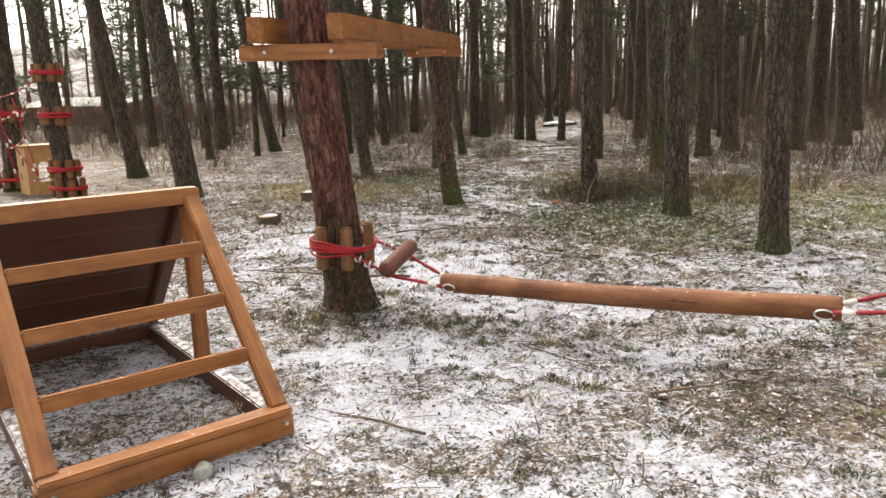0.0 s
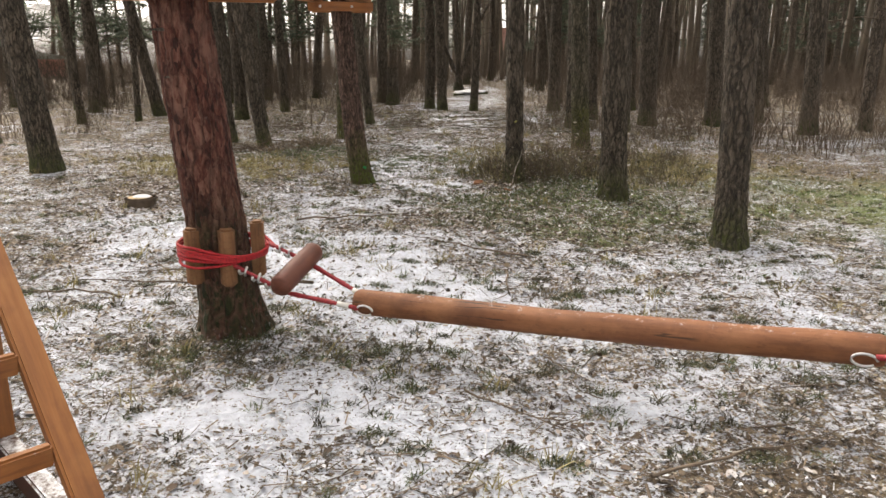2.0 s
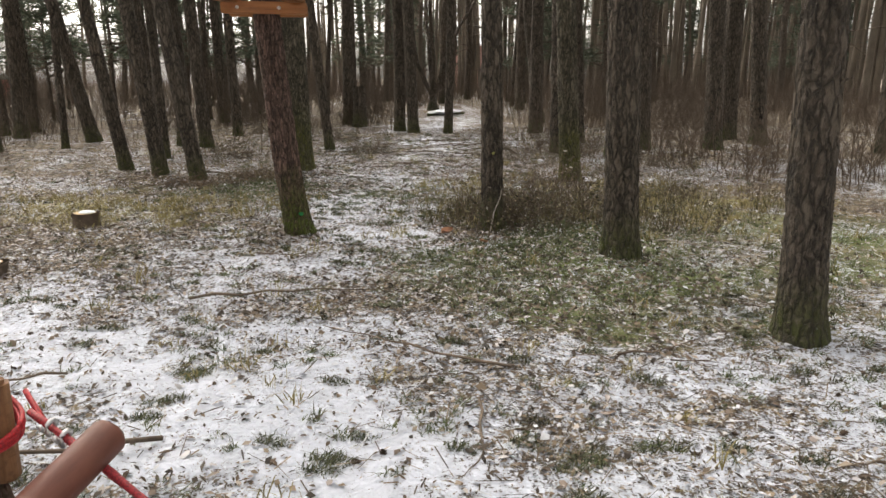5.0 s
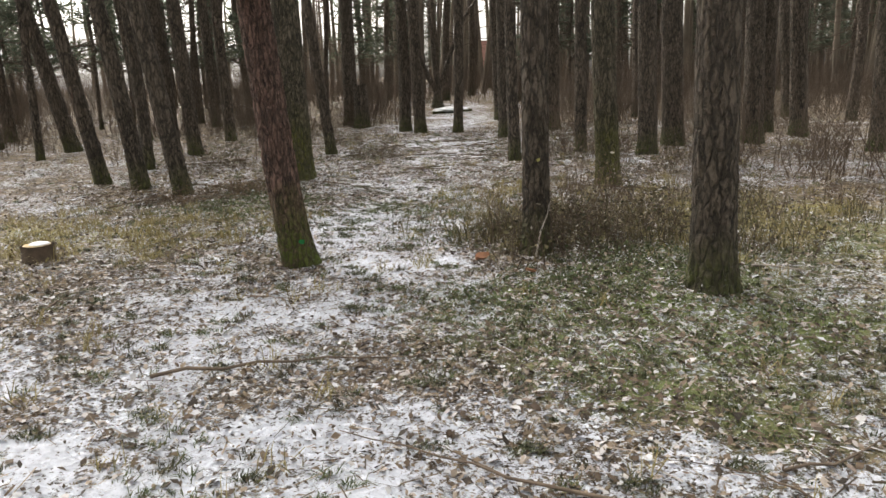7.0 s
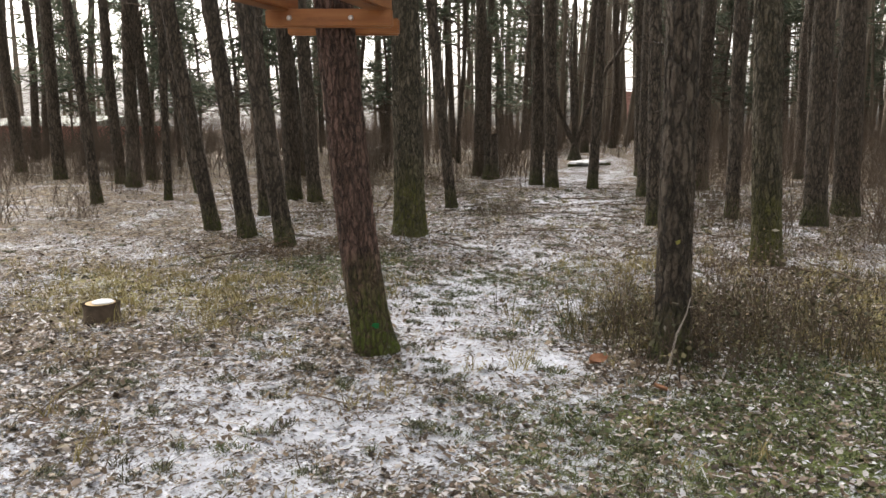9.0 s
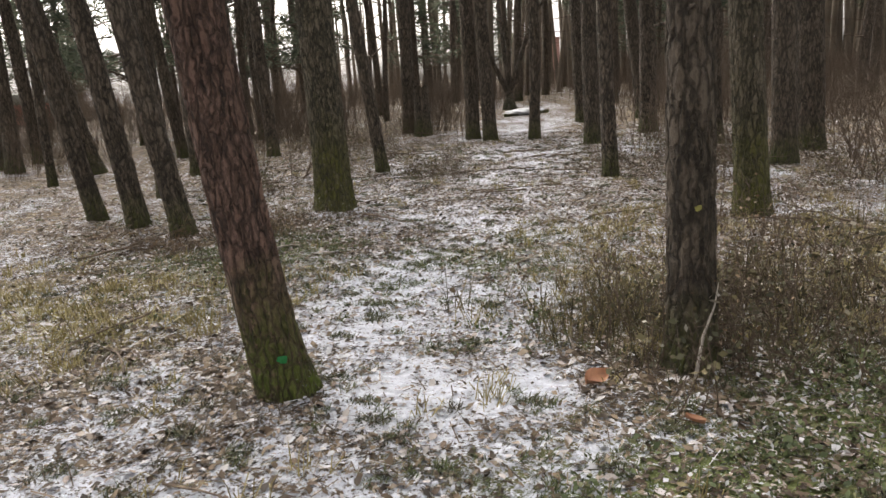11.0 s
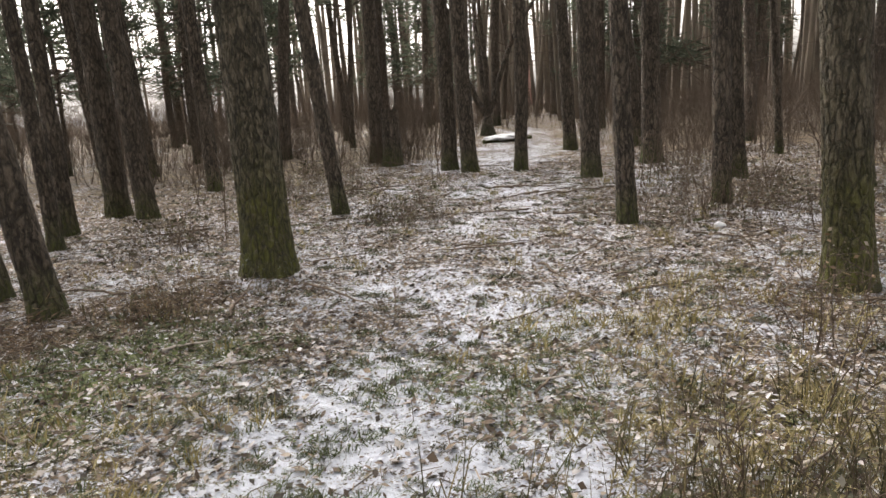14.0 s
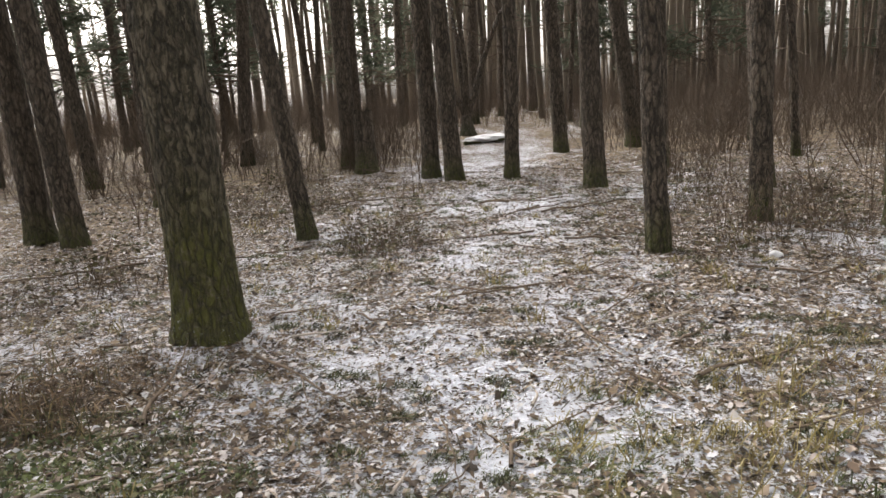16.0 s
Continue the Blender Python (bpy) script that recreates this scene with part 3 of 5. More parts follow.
def pine(x, y, dia, lean=(0, 0), height=16.0, near_one=False, mat=None, label="", seed=0, dead=True, sink=0.0, foot=(0.0, 0.0)):
    """A pine that the walk passes: trunk, dead limbs and crown."""
    tree = empty("pine_tree", x, y, ground_at(x, y) - sink)
    if near_one:
        me = trunk_mesh(dia / 2 * 0.9, height, lean, 96, 3.2, 0.03, 0.01, 0.34, seed, 0.0, foot)
    else:
        me = trunk_mesh(dia / 2 * 0.87, height, lean, 20, 4.5, 0.12, 0.01, 0.3, seed, 0.1)
    part("trunk", me, mat or BARK, tree)
    limbs_me, needles_me = CROWNS[seed % 4]
    shift = pose(lean[0] * 8, lean[1] * 8, 0, 0, 0, seed * 77)
    tagged(part("limb_mass", limbs_me, None, tree, at=shift), kind="stuff")
    part("crown", needles_me, None, tree, "dark green needles", at=shift)
    if near_one:
        srng = random.Random(seed * 13)
        for _ in range(4):
            z = srng.uniform(1.2, 3.0)
            a = srng.uniform(0, 6.283)
            r = dia / 2 * (1 - 0.72 * (z / height) ** 1.1) * 0.85
            base = Vector((lean[0] * z + r * math.cos(a), lean[1] * z + r * math.sin(a), z))
            part("branch_stub", sticks_mesh([(limb_points(base, a, srng.uniform(-0.2, 0.4), srng.uniform(0.06, 0.16), srng, 3), srng.uniform(0.009, 0.017))], 7), BARK_HAZED, tree)
    if dead:
        tagged(part("branch_mass", DEAD[seed % 4], None, tree, at=pose(lean[0] * 4.5, lean[1] * 4.5, 0.3, 0, 0, seed * 131)), kind="stuff")
    return tagged(tree, label or "tall pine with grey-brown furrowed bark on the forest floor", "tree", "pines by the path")


MOSSY = "pine with furrowed bark and a green mossy foot"
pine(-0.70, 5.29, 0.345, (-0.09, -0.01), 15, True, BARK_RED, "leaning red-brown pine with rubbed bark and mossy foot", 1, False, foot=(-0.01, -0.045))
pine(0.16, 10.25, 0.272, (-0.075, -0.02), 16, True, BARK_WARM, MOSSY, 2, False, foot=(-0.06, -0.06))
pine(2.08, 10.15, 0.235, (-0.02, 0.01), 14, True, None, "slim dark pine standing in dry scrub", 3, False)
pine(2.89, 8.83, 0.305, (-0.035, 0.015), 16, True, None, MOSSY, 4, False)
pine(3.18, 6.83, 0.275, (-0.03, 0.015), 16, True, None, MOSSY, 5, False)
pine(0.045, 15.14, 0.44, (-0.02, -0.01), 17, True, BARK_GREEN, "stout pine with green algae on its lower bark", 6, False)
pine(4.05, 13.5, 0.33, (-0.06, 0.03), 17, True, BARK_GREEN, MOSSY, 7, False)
MIDDLE = [
    (0.55, 18.05, 0.22, -0.11, 0.0), (-2.75, 15.6, 0.235, -0.14, -0.045), (-2.12, 15.1, 0.26, -0.105, -0.028),
    (-1.45, 14.45, 0.27, -0.145, -0.03), (-4.6, 20.4, 0.34, -0.19, -0.06), (-6.7, 22.9, 0.3, -0.036, -0.017), (-4.75, 19.0, 0.16, 0.0, 0.0),
    (-6.35, 21.1, 0.33, 0.03, 0.015), (3.52, 16.22, 0.22, -0.048, 0.018), (3.54, 21.4, 0.24, 0.02, -0.005), (4.24, 19.7, 0.32, -0.03, 0.008),
    (2.4, 22.2, 0.32, 0.0, 0.0), (2.7, 21.75, 0.32, -0.04, 0.004), (5.86, 16.25, 0.36, -0.03, 0.02), (6.8, 24.4, 0.38, -0.12, 0.04),
    (1.16, 24.3, 0.36, 0.0, 0.0), (-2.4, 25.2, 0.31, -0.028, -0.005), (-2.45, 19.2, 0.34, -0.02, -0.004), (-1.96, 18.8, 0.29, -0.06, -0.014),
    (-3.4, 24.3, 0.3, -0.07, -0.022), (6.08, 18.8, 0.26, -0.056, 0.034), (8.04, 21.1, 0.15, -0.05, 0.03), (5.3, 24.5, 0.32, -0.05, 0.016),
    (5.7, 21.0, 0.37, -0.015, 0.006), (-6.3, 15.1, 0.39, -0.118, -0.05), (-4.03, 11.6, 0.41, -0.1, -0.035), (7.0, 17.6, 0.46, -0.047, 0.018),
    (9.8, 19.1, 0.5, -0.017, 0.009), (10.05, 18.2, 0.4, -0.064, 0.035), (-7.0, 21.9, 0.27, -0.046, -0.021),
    (-9.0, 23.0, 0.34, -0.024, -0.013), (-11.0, 24.7, 0.32, -0.043, -0.026), (-1.6, 21.4, 0.27, -0.04, 0.0), (4.95, 17.05, 0.24, -0.02, 0.01), (-2.43, 17.06, 0.18, -0.01, 0.0), (-2.65, 18.0, 0.22, 0.0, 0.0),
    (9.6, 15.4, 0.4, -0.03, 0.025), (12.9, 22.7, 0.4, -0.085, 0.06), (8.5, 11.4, 0.31, -0.07, 0.06), (8.4, 17.2, 0.42, -0.043, 0.023), (-5.8, 18.4, 0.2, -0.06, -0.02), (-3.6, 22.4, 0.26, -0.1, -0.03),
]
for k, (x, y, dia, lx, ly) in enumerate(MIDDLE):
    pine(x, y, dia, (lx, ly), 14 + (k * 7) % 4, False, None, "leaning pine with grey-brown bark among others" if abs(lx) > 0.08 else "", 10 + k, k % 2 == 0)
ROPE_TREE_A, ROPE_TREE_B = (-6.22, 12.11), (-7.78, 13.27)
pine(*ROPE_TREE_A, 0.36, (-0.055, -0.026), 16, False, None, "pine wrapped in wooden blocks and red rope bands", 60, False)
pine(*ROPE_TREE_B, 0.4, (0.034, 0.02), 16, False, None, "pine wrapped in wooden blocks and red rope bands", 61, False)


# ---- the woods beyond ----
def far_pine(seed, crown_low, crown_high, reach, limbs, dia, height):
    tree = empty("pine_tree", 0, 0, 0)
    part("trunk", trunk_mesh(dia / 2, height, (0, 0), 10, 0, 0.3, 0.006, 0.25, seed, 0.35), BARK_HAZED, tree)
    lm, nm = crown_meshes(100 + seed, crown_low, crown_high, reach, limbs, 8, 8, 0.42)
    tagged(part("limb_mass", lm, BARK_HAZED, tree), kind="stuff")
    part("crown", nm, NEEDLE, tree, "dark green needles")
    tagged(part("branch_mass", dead_limbs(200 + seed, 1.6, crown_low + 1, 18, 1.9), TWIG, tree), kind="stuff")
    return tagged(tree, "tall bare-stemmed pine in the woods beyond", "tree", "pines of the woods")


PROTOS = [far_pine(1, 7.0, 15, 2.2, 16, 0.26, 15.5), far_pine(2, 8.0, 16, 2.0, 14, 0.3, 16.5), far_pine(3, 6.8, 13, 2.0, 15, 0.22, 13.5),
          far_pine(4, 7.6, 14, 2.4, 15, 0.32, 14.5), far_pine(5, 3.2, 9.5, 1.7, 22, 0.16, 10.0), far_pine(6, 1.3, 7.0, 1.7, 30, 0.1, 7.5)]
rng = random.Random(11)
TAKEN = [(x, y) for x, y, *_ in MIDDLE] + [ROPE_TREE_A, ROPE_TREE_B, (-0.03, 15.25), (4.15, 13.55), (3.18, 6.85), (2.89, 8.83)]
placed = 0
first_use = set()
tries = 0
while placed < 235 and tries < 20000:
    tries += 1
    y = rng.uniform(-14, 58)
    x = rng.uniform(-34, 38)
    dist = math.hypot(x - 0.5, y)
    ahead = y > 3 and abs(x) < 0.62 * y + 2
    if ahead and y < 25.5 and x < 9.5 - 0.08 * y:
        continue
    if ahead and y < 24 and abs(x) < 9:
        continue
    # pines outside the view are unseen, added thinly to close and shade the wood
    if not ahead and (dist < 7 or rng.random() < 0.55):
        continue
    if x < -6 and y > 14 and rng.random() < 0.68:
        continue
    if abs(x - trail(y)) < 1.1 and y < 34:
        continue
    if min(math.hypot(x - a, y - b) for a, b in TAKEN) < 1.25:
        continue
    TAKEN.append((x, y))
    k = rng.choice((0, 1, 2, 3, 0, 1, 4, 5)) if y > 22 else rng.randrange(4)
    scale = rng.uniform(0.8, 1.2)
    m = pose(x, y, ground_at(x, y) - 0.02, rng.gauss(0, 1.6), rng.gauss(-1.5 if x < 0 else 0, 2.2), rng.uniform(0, 360)) @ Matrix.Scale(scale, 4)
    if k not in first_use:
        first_use.add(k)
        PROTOS[k].matrix_world = m
    else:
        copy_thing(PROTOS[k], m)
    placed += 1


YOUNG = [(-8.6, 28.5), (-7.4, 26.4), (-5.2, 28.2), (-3.6, 29.5), (-1.6, 28.0), (-8.4, 31.0), (0.4, 30.5), (-4.6, 33.0), (2.0, 33.0), (7.8, 31.5), (10.5, 28.5), (-5.4, 25.4), (-3.0, 26.6),
         (-10.5, 27.0), (-14.0, 33.0), (-6.6, 35.5), (-11.5, 37.0), (-2.2, 35.0), (-9.8, 30.2), (-15.0, 28.0), (3.6, 38.0), (9.0, 37.0)]
for k, (x, y) in enumerate(YOUNG):
    copy_thing(PROTOS[5 if k % 3 else 4], pose(x, y, ground_at(x, y) - 0.02, 0, 0, 47 * k) @ Matrix.Scale(0.8 + 0.05 * (k % 7), 4))


def far_woods():
    """Stems and crowns that close the view, too far off to tell apart."""
    rng = random.Random(5)
    lines, centres = [], []
    for _ in range(620):
        a = rng.uniform(-1.15, 1.15)
        d = rng.uniform(56, 95)
        x, y = d * math.sin(a), d * math.cos(a)
        if x < -6 and rng.random() < 0.78:
            continue
        h = rng.uniform(13, 18)
        lx, ly = rng.gauss(0, 0.4), rng.gauss(0, 0.4)
        lines.append(([Vector((x + lx * u, y + ly * u, -0.3 + h * u)) for u in (0, 0.3, 0.6, 1.0)], rng.uniform(0.12, 0.24)))
        low = rng.uniform(4.0, 9.0) if x < -2 else rng.uniform(7.5, 11.0)
        for _ in range(7):
            centres.append((x + rng.gauss(0, 1.1), y + rng.gauss(0, 1.1), rng.uniform(low, h)))
    for _ in range(300):
        a = rng.uniform(0.1, 1.2)
        d = rng.uniform(36, 62)
        x, y = d * math.sin(a), d * math.cos(a)
        h = rng.uniform(12, 16)
        lx, ly = rng.gauss(0.3, 0.7), rng.gauss(0, 0.5)
        lines.append(([Vector((x + lx * u, y + ly * u, h * u - 0.1)) for u in (0, 0.3, 0.6, 1.0)], rng.uniform(0.07, 0.19)))
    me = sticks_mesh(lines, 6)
    # haze over these stems is in their pale colour
    part("far_trunks", me, HAZE_STEM)
    tagged(bpy.data.objects["far_trunks"], "distant pine stems closing the view, paled for haze", "woods", kind="stuff")
    nm = tufts_mesh(centres, 0.95, 8, rng, 0.09)
    part("far_needles", nm, NEEDLE)
    tagged(bpy.data.objects["far_needles"], "distant green pine crowns paled for haze", "woods", kind="stuff")


far_woods()


# ---- the playground: climbing frame ----
def beam(name, a, b, width, height, mat, parent, label="", bevel=0.008):
    """A timber from a to b; width across, height in the upright plane."""
    a, b = Vector(a), Vector(b)
    d = (b - a).normalized()
    side = d.cross(Vector((0, 0, 1)))
    side = side.normalized() if side.length > 1e-3 else Vector((1, 0, 0))
    up = side.cross(d)
    m = Matrix((d, side, up)).transposed().to_4x4()
    m.translation = (a + b) / 2
    return part(name, timber((b - a).length, width, height, bevel), mat, parent, label, at=m)


def climbing_frame(x, y, turn):
    f = empty("climbing_frame", x, y, ground_at(x, y), turn)
    w, deep, top = 1.08, 2.0, 1.04
    for k, yy in enumerate((0.05, deep - 0.05)):
        beam("ground_beam", (-w, yy, 0.055), (0, yy, 0.055), 0.1, 0.11, PANEL if k else WOOD_X, f)
    beam("front_sill", (-w + 0.01, 0.03, 0.128), (-0.01, 0.03, 0.128), 0.1, 0.035, WOOD_X, f)
    for xx in (-0.05, -w + 0.05):
        beam("side_rail", (xx, 0.1, 0.05), (xx, deep - 0.1, 0.05), 0.075, 0.1, PANEL, f, "dark side rail with a dusting of snow")
        beam("stile", (xx, 0.05, 0.13), (xx, 0.97, top), 0.085, 0.055, WOOD_X, f)
        part("post", post_z(top - 0.16, 0.08, 0.06), WOOD_Z, f, at=pose(xx, 1.02, 0.1 + (top - 0.16) / 2))
        beam("back_stile", (xx, 1.06, top - 0.02), (xx, deep - 0.06, 0.12), 0.08, 0.05, PANEL, f)
    beam("top_beam", (-w, 1.0, top + 0.01), (0, 1.0, top + 0.01), 0.1, 0.085, WOOD_X, f)
    for u in (0.24, 0.49, 0.74):
        p = Vector((0, 0.05, 0.13)).lerp(Vector((0, 0.97, top)), u)
        beam("rung", (-w + 0.09, p.y, p.z), (-0.09, p.y, p.z), 0.04, 0.07, WOOD_X, f)
    boards = 6
    for k in range(boards):
        u0, u1 = k / boards, (k + 1) / boards
        a, b = Vector((-w / 2, 1.09, top - 0.04)), Vector((-w / 2, deep - 0.03, 0.1))
        c = a.lerp(b, (u0 + u1) / 2)
        ang = math.degrees(math.atan2(b.z - a.z, b.y - a.y))
        part("board", timber(w - 0.02, (b - a).length / boards - 0.004, 0.022, 0.003, 1), PANEL, f, at=pose(*(c + Vector((0, 0.025, 0.025))), ang, 0, 0))
    for xx in (-0.05, -w + 0.05):
        bolt = bmesh.new()
        bmesh.ops.create_cone(bolt, cap_ends=True, segments=10, radius1=0.013, radius2=0.01, depth=0.01)
        part("bolt", bolt, STEEL, f, "zinc bolt head", at=pose(xx + 0.01, -0.004, 0.07, 90))
    return tagged(f, "oiled timber climbing frame with rungs and a boarded back", "climbing frame")


climbing_frame(-0.72, 3.17, 38.3)


def pebble(x, y, size, mat, name, label, category, flat=0.7):
    bm = bmesh.new()
    bmesh.ops.create_icosphere(bm, subdivisions=3, radius=1)
    for v in bm.verts:
        n = noise.noise(v.co * 1.3 + Vector((x, y, 0)))
        v.co *= 1 + 0.35 * n
        v.co = Vector((v.co.x * size, v.co.y * size * 0.8, v.co.z * size * flat))
    ob = part(name, bm, mat, smooth=True)
    ob.matrix_world = pose(x, y, ground_at(x, y) + size * flat * 0.35, 0, 0, x * 90)
    return tagged(ob, label, category)


pebble(-1.04, 2.82, 0.05, STONE, "stone", "small grey stone beside the climbing frame", "stone")

# ---- the playground: bands of blocks and rope ----
def block_band(x, y, z, trunk_r, count, height, label, thing_name="rope_band", turns=5, width=0.09, low=0.4, high=0.64, rope=0.0125, seed=0, spin=0.0, pull=0.0):
    """Half-round wooden blocks held upright round a trunk by windings of red rope."""
    rng = random.Random(seed)
    t = empty(thing_name, x, y, z)
    for k in range(count):
        a = 2 * math.pi * k / count + spin + rng.uniform(-0.12, 0.12)
        h = height * rng.uniform(0.92, 1.1)
        bm = bmesh.new()
        n = 8
        ws = width * rng.uniform(0.9, 1.15)
        outline = [(-ws / 2, -0.03)] + [(-ws / 2 * math.cos(math.pi * s / n), 0.045 * math.sin(math.pi * s / n)) for s in range(n + 1)] + [(ws / 2, -0.03)]
        f = bm.faces.new([bm.verts.new((px, py, 0)) for px, py in outline])
        out = bmesh.ops.extrude_face_region(bm, geom=[f])
        bmesh.ops.translate(bm, vec=(0, 0, h), verts=[e for e in out["geom"] if isinstance(e, bmesh.types.BMVert)])
        bmesh.ops.recalc_face_normals(bm, faces=bm.faces[:])
        tops = [e for e in bm.edges if abs(e.verts[0].co.z - e.verts[1].co.z) < 1e-6]
        bmesh.ops.bevel(bm, geom=tops, offset=0.012, segments=2, affect="EDGES")
        r = trunk_r + 0.028
        part("block", bm, BLOCK_WOOD, t, at=pose(r * math.cos(a), r * math.sin(a), (height - h) / 2, 0, 0, math.degrees(a) - 90))
    for k in range(turns):
        pts = []
        base = height * (low + (high - low) * k / max(1, turns - 1))
        ph = rng.uniform(0, 6)
        for s in range(49):
            a = 2 * math.pi * s / 48
            r = trunk_r + 0.079 + 0.006 * math.cos(count * (a - spin)) + 0.004 * math.sin(3 * a + ph)
            zz = base + 0.014 * math.sin(a + ph) + 0.006 * math.sin(2 * a + 2 * ph) - pull * max(0, math.cos(a + 0.5)) * (k / turns - 0.3)
            pts.append((r * math.cos(a), r * math.sin(a), zz))
        part("winding", tube(pts, rope, 6), RED, t, "bright red rope")
    return tagged(t, label, "rope band", "rope bands on trunks")


T1X, T1Y = -0.70, 5.27
G1 = ground_at(T1X, T1Y)
block_band(T1X - 0.04, T1Y, 0.267, 0.158, 5, 0.31, "ring of weathered wooden blocks bound by red rope round a trunk", seed=3, spin=-1.22, turns=9, pull=0.07, width=0.088, rope=0.0078)

U, N = Vector((0.864, -0.504, 0)), Vector((0.504, 0.864, 0))
P0 = Vector((-0.70, 5.30, 0))


def along(d, n, z):
    return P0 + U * d + N * n + Vector((0, 0, z))


def hook(points_at, parent):
    """A small zinc snap hook."""
    pts = [Vector(points_at) + 0.026 * (U * math.cos(a) * 1.8 + Vector((0, 0, 1)) * math.sin(a)) for a in np.linspace(0, 5.6, 18)]
    return part("snap_hook", tube(pts, 0.0062, 6), STEEL, parent, "bright zinc snap hook")


def log_swing():
    t = empty("hanging_log", *along(0.81, 0, 0.205), 0)
    t.matrix_world.translation = along(0.81, 0, 0.205)
    bpy.context.view_layer.update()
    a, b = along(0.81, 0, 0.205), along(3.24, 0, 0.33)
    d = (b - a).normalized()
    side = Vector((0, 0, 1)).cross(d).normalized()
    m = Matrix((d, side, d.cross(side))).transposed().to_4x4()
    log = part("log", round_log((b - a).length, 0.066, 28, 90, 2, 0.0, 0.006), LOG_WOOD, t, "peeled brown log", at=m, smooth=True)

    def inside(pts):
        return [Vector(p) - a for p in pts]

    for s in (-1, 1):
        # short side: band, rung, log
        p0, p1, p2 = along(0.11, 0.185 * s, 0.42 if s > 0 else 0.40), along(0.44, 0.12 * s, 0.30 + 0.05 * s), along(0.85, 0.07 * s, 0.2)
        pts = between(p0, p1, 5) + between(p1, p2, 7)[1:]
        part("rope", tube(inside(pts), [0.012 + 0.002 * math.sin(k * 2.3) for k in range(len(pts))], 7, 0.8), RED_DARK, t, "twisted dark red rope")
        part("sleeve", tube(inside(between(p1.lerp(p2, 0.72), p1.lerp(p2, 0.88), 3)), 0.015, 8), CLEAR, t, "pale crimp sleeve")
        for k in range(3):
            c = p0.lerp(p1, 0.25 + 0.22 * k)
            ax = (p1 - p0).normalized()
            e1 = ax.cross(Vector((0, 0, 1))).normalized()
            e2 = ax.cross(e1)
            ring = [c + ax * 0.004 * q + 0.02 * (math.cos(q * 0.7) * e1 + 1.25 * math.sin(q * 0.7) * e2) for q in range(11)]
            part("clamp", tube(inside(ring), 0.0075, 7), STEEL, t, "zinc rope clamp")
        part("rope", tube(inside(between(along(0.04, 0.232 * s, 0.46), p0.lerp(p1, 0.22), 6)), 0.009, 7, 0.8), RED, t, "bright red rope")
        hook(along(0.89, 0.075 * s, 0.195) - a, t)
        # long side: log, rung, trunk
        q0, q1, q2 = along(3.2, 0.07 * s, 0.325), along(3.55, 0.12 * s, 0.42 + 0.03 * s), along(3.86, 0.16 * s, 0.5)
        pts = between(q0, q1, 7) + between(q1, q2, 5)[1:]
        part("rope", tube(inside(pts), [0.012 + 0.002 * math.sin(k * 2.3) for k in range(len(pts))], 7, 0.8), RED_DARK, t, "twisted dark red rope")
        part("sleeve", tube(inside(between(q0.lerp(q1, 0.12), q0.lerp(q1, 0.3), 3)), 0.015, 8), CLEAR, t, "pale crimp sleeve")
        hook(along(3.16, 0.075 * s, 0.31) - a, t)
    return tagged(t, "long peeled log hung low on red ropes between trees", "log beam")


log_swing()


def log_rung(d, z, tilt):
    a, b = along(d, -0.19, z - tilt), along(d - 0.02, 0.19, z + tilt)
    dirn = (b - a).normalized()
    side = Vector((0, 0, 1)).cross(dirn).normalized()
    m = Matrix((dirn, side, dirn.cross(side))).transposed().to_4x4()
    m.translation = a
    ob = part("log_rung", round_log((b - a).length, 0.058, 24, 8, d), ROUND_WOOD, smooth=True)
    ob.matrix_world = m
    return tagged(ob, "short red-brown log rung on the red ropes", "log rung", "log rungs")


log_rung(0.45, 0.345, 0.05)
log_rung(3.6, 0.45, 0.03)
END_TREE = along(4.06, 0, 0)
pine(END_TREE.x, END_TREE.y, 0.36, (0.02, 0.0), 15, False, None, "pine that holds the rope end of the hanging log", 8, False)
block_band(END_TREE.x, END_TREE.y, 0.36, 0.18, 6, 0.3, "ring of weathered wooden blocks bound by red rope round a trunk", seed=4)


# ---- the playground: overhead rails ----
def overhead_rails():
    t = empty("overhead_rails", -0.88, 5.05, 1.79)
    bpy.context.view_layer.update()
    o = Vector((-0.88, 5.05, 1.79))

    def b(name, p, q, w, h, label="", bevel=0.01):
        return beam(name, Vector(p) - o, Vector(q) - o, w, h, WOOD_X, t, label, bevel)

    b("rail", (-1.19, 4.92, 1.93), (-0.31, 10.12, 2.16), 0.12, 0.165)
    b("rail", (-0.66, 4.90, 1.94), (0.25, 10.10, 2.16), 0.12, 0.165)
    for y0, cx, half, z, sgn in ((5.03, -0.87, 0.46, 1.79, 1), (5.50, -0.84, 0.44, 1.81, -1), (10.0, -0.05, 0.37, 2.03, 1), (10.46, -0.04, 0.36, 2.04, -1)):
        p = b("cross_plank", (cx - half, y0, z), (cx + half, y0, z), 0.05, 0.105)
        for u in (-0.62, 0.35):
            bolt = bmesh.new()
            bmesh.ops.create_cone(bolt, cap_ends=True, segments=14, radius1=0.017, radius2=0.011, depth=0.012)
            part("bolt", bolt, STEEL, t, "round zinc bolt head", at=Matrix.Translation(Vector((cx + u * half, y0 - 0.03 * sgn, z)) - o) @ pose(0, 0, 0, 90 * sgn))
    return tagged(t, "two oiled timber rails bolted high between two pines", "overhead rails")


overhead_rails()

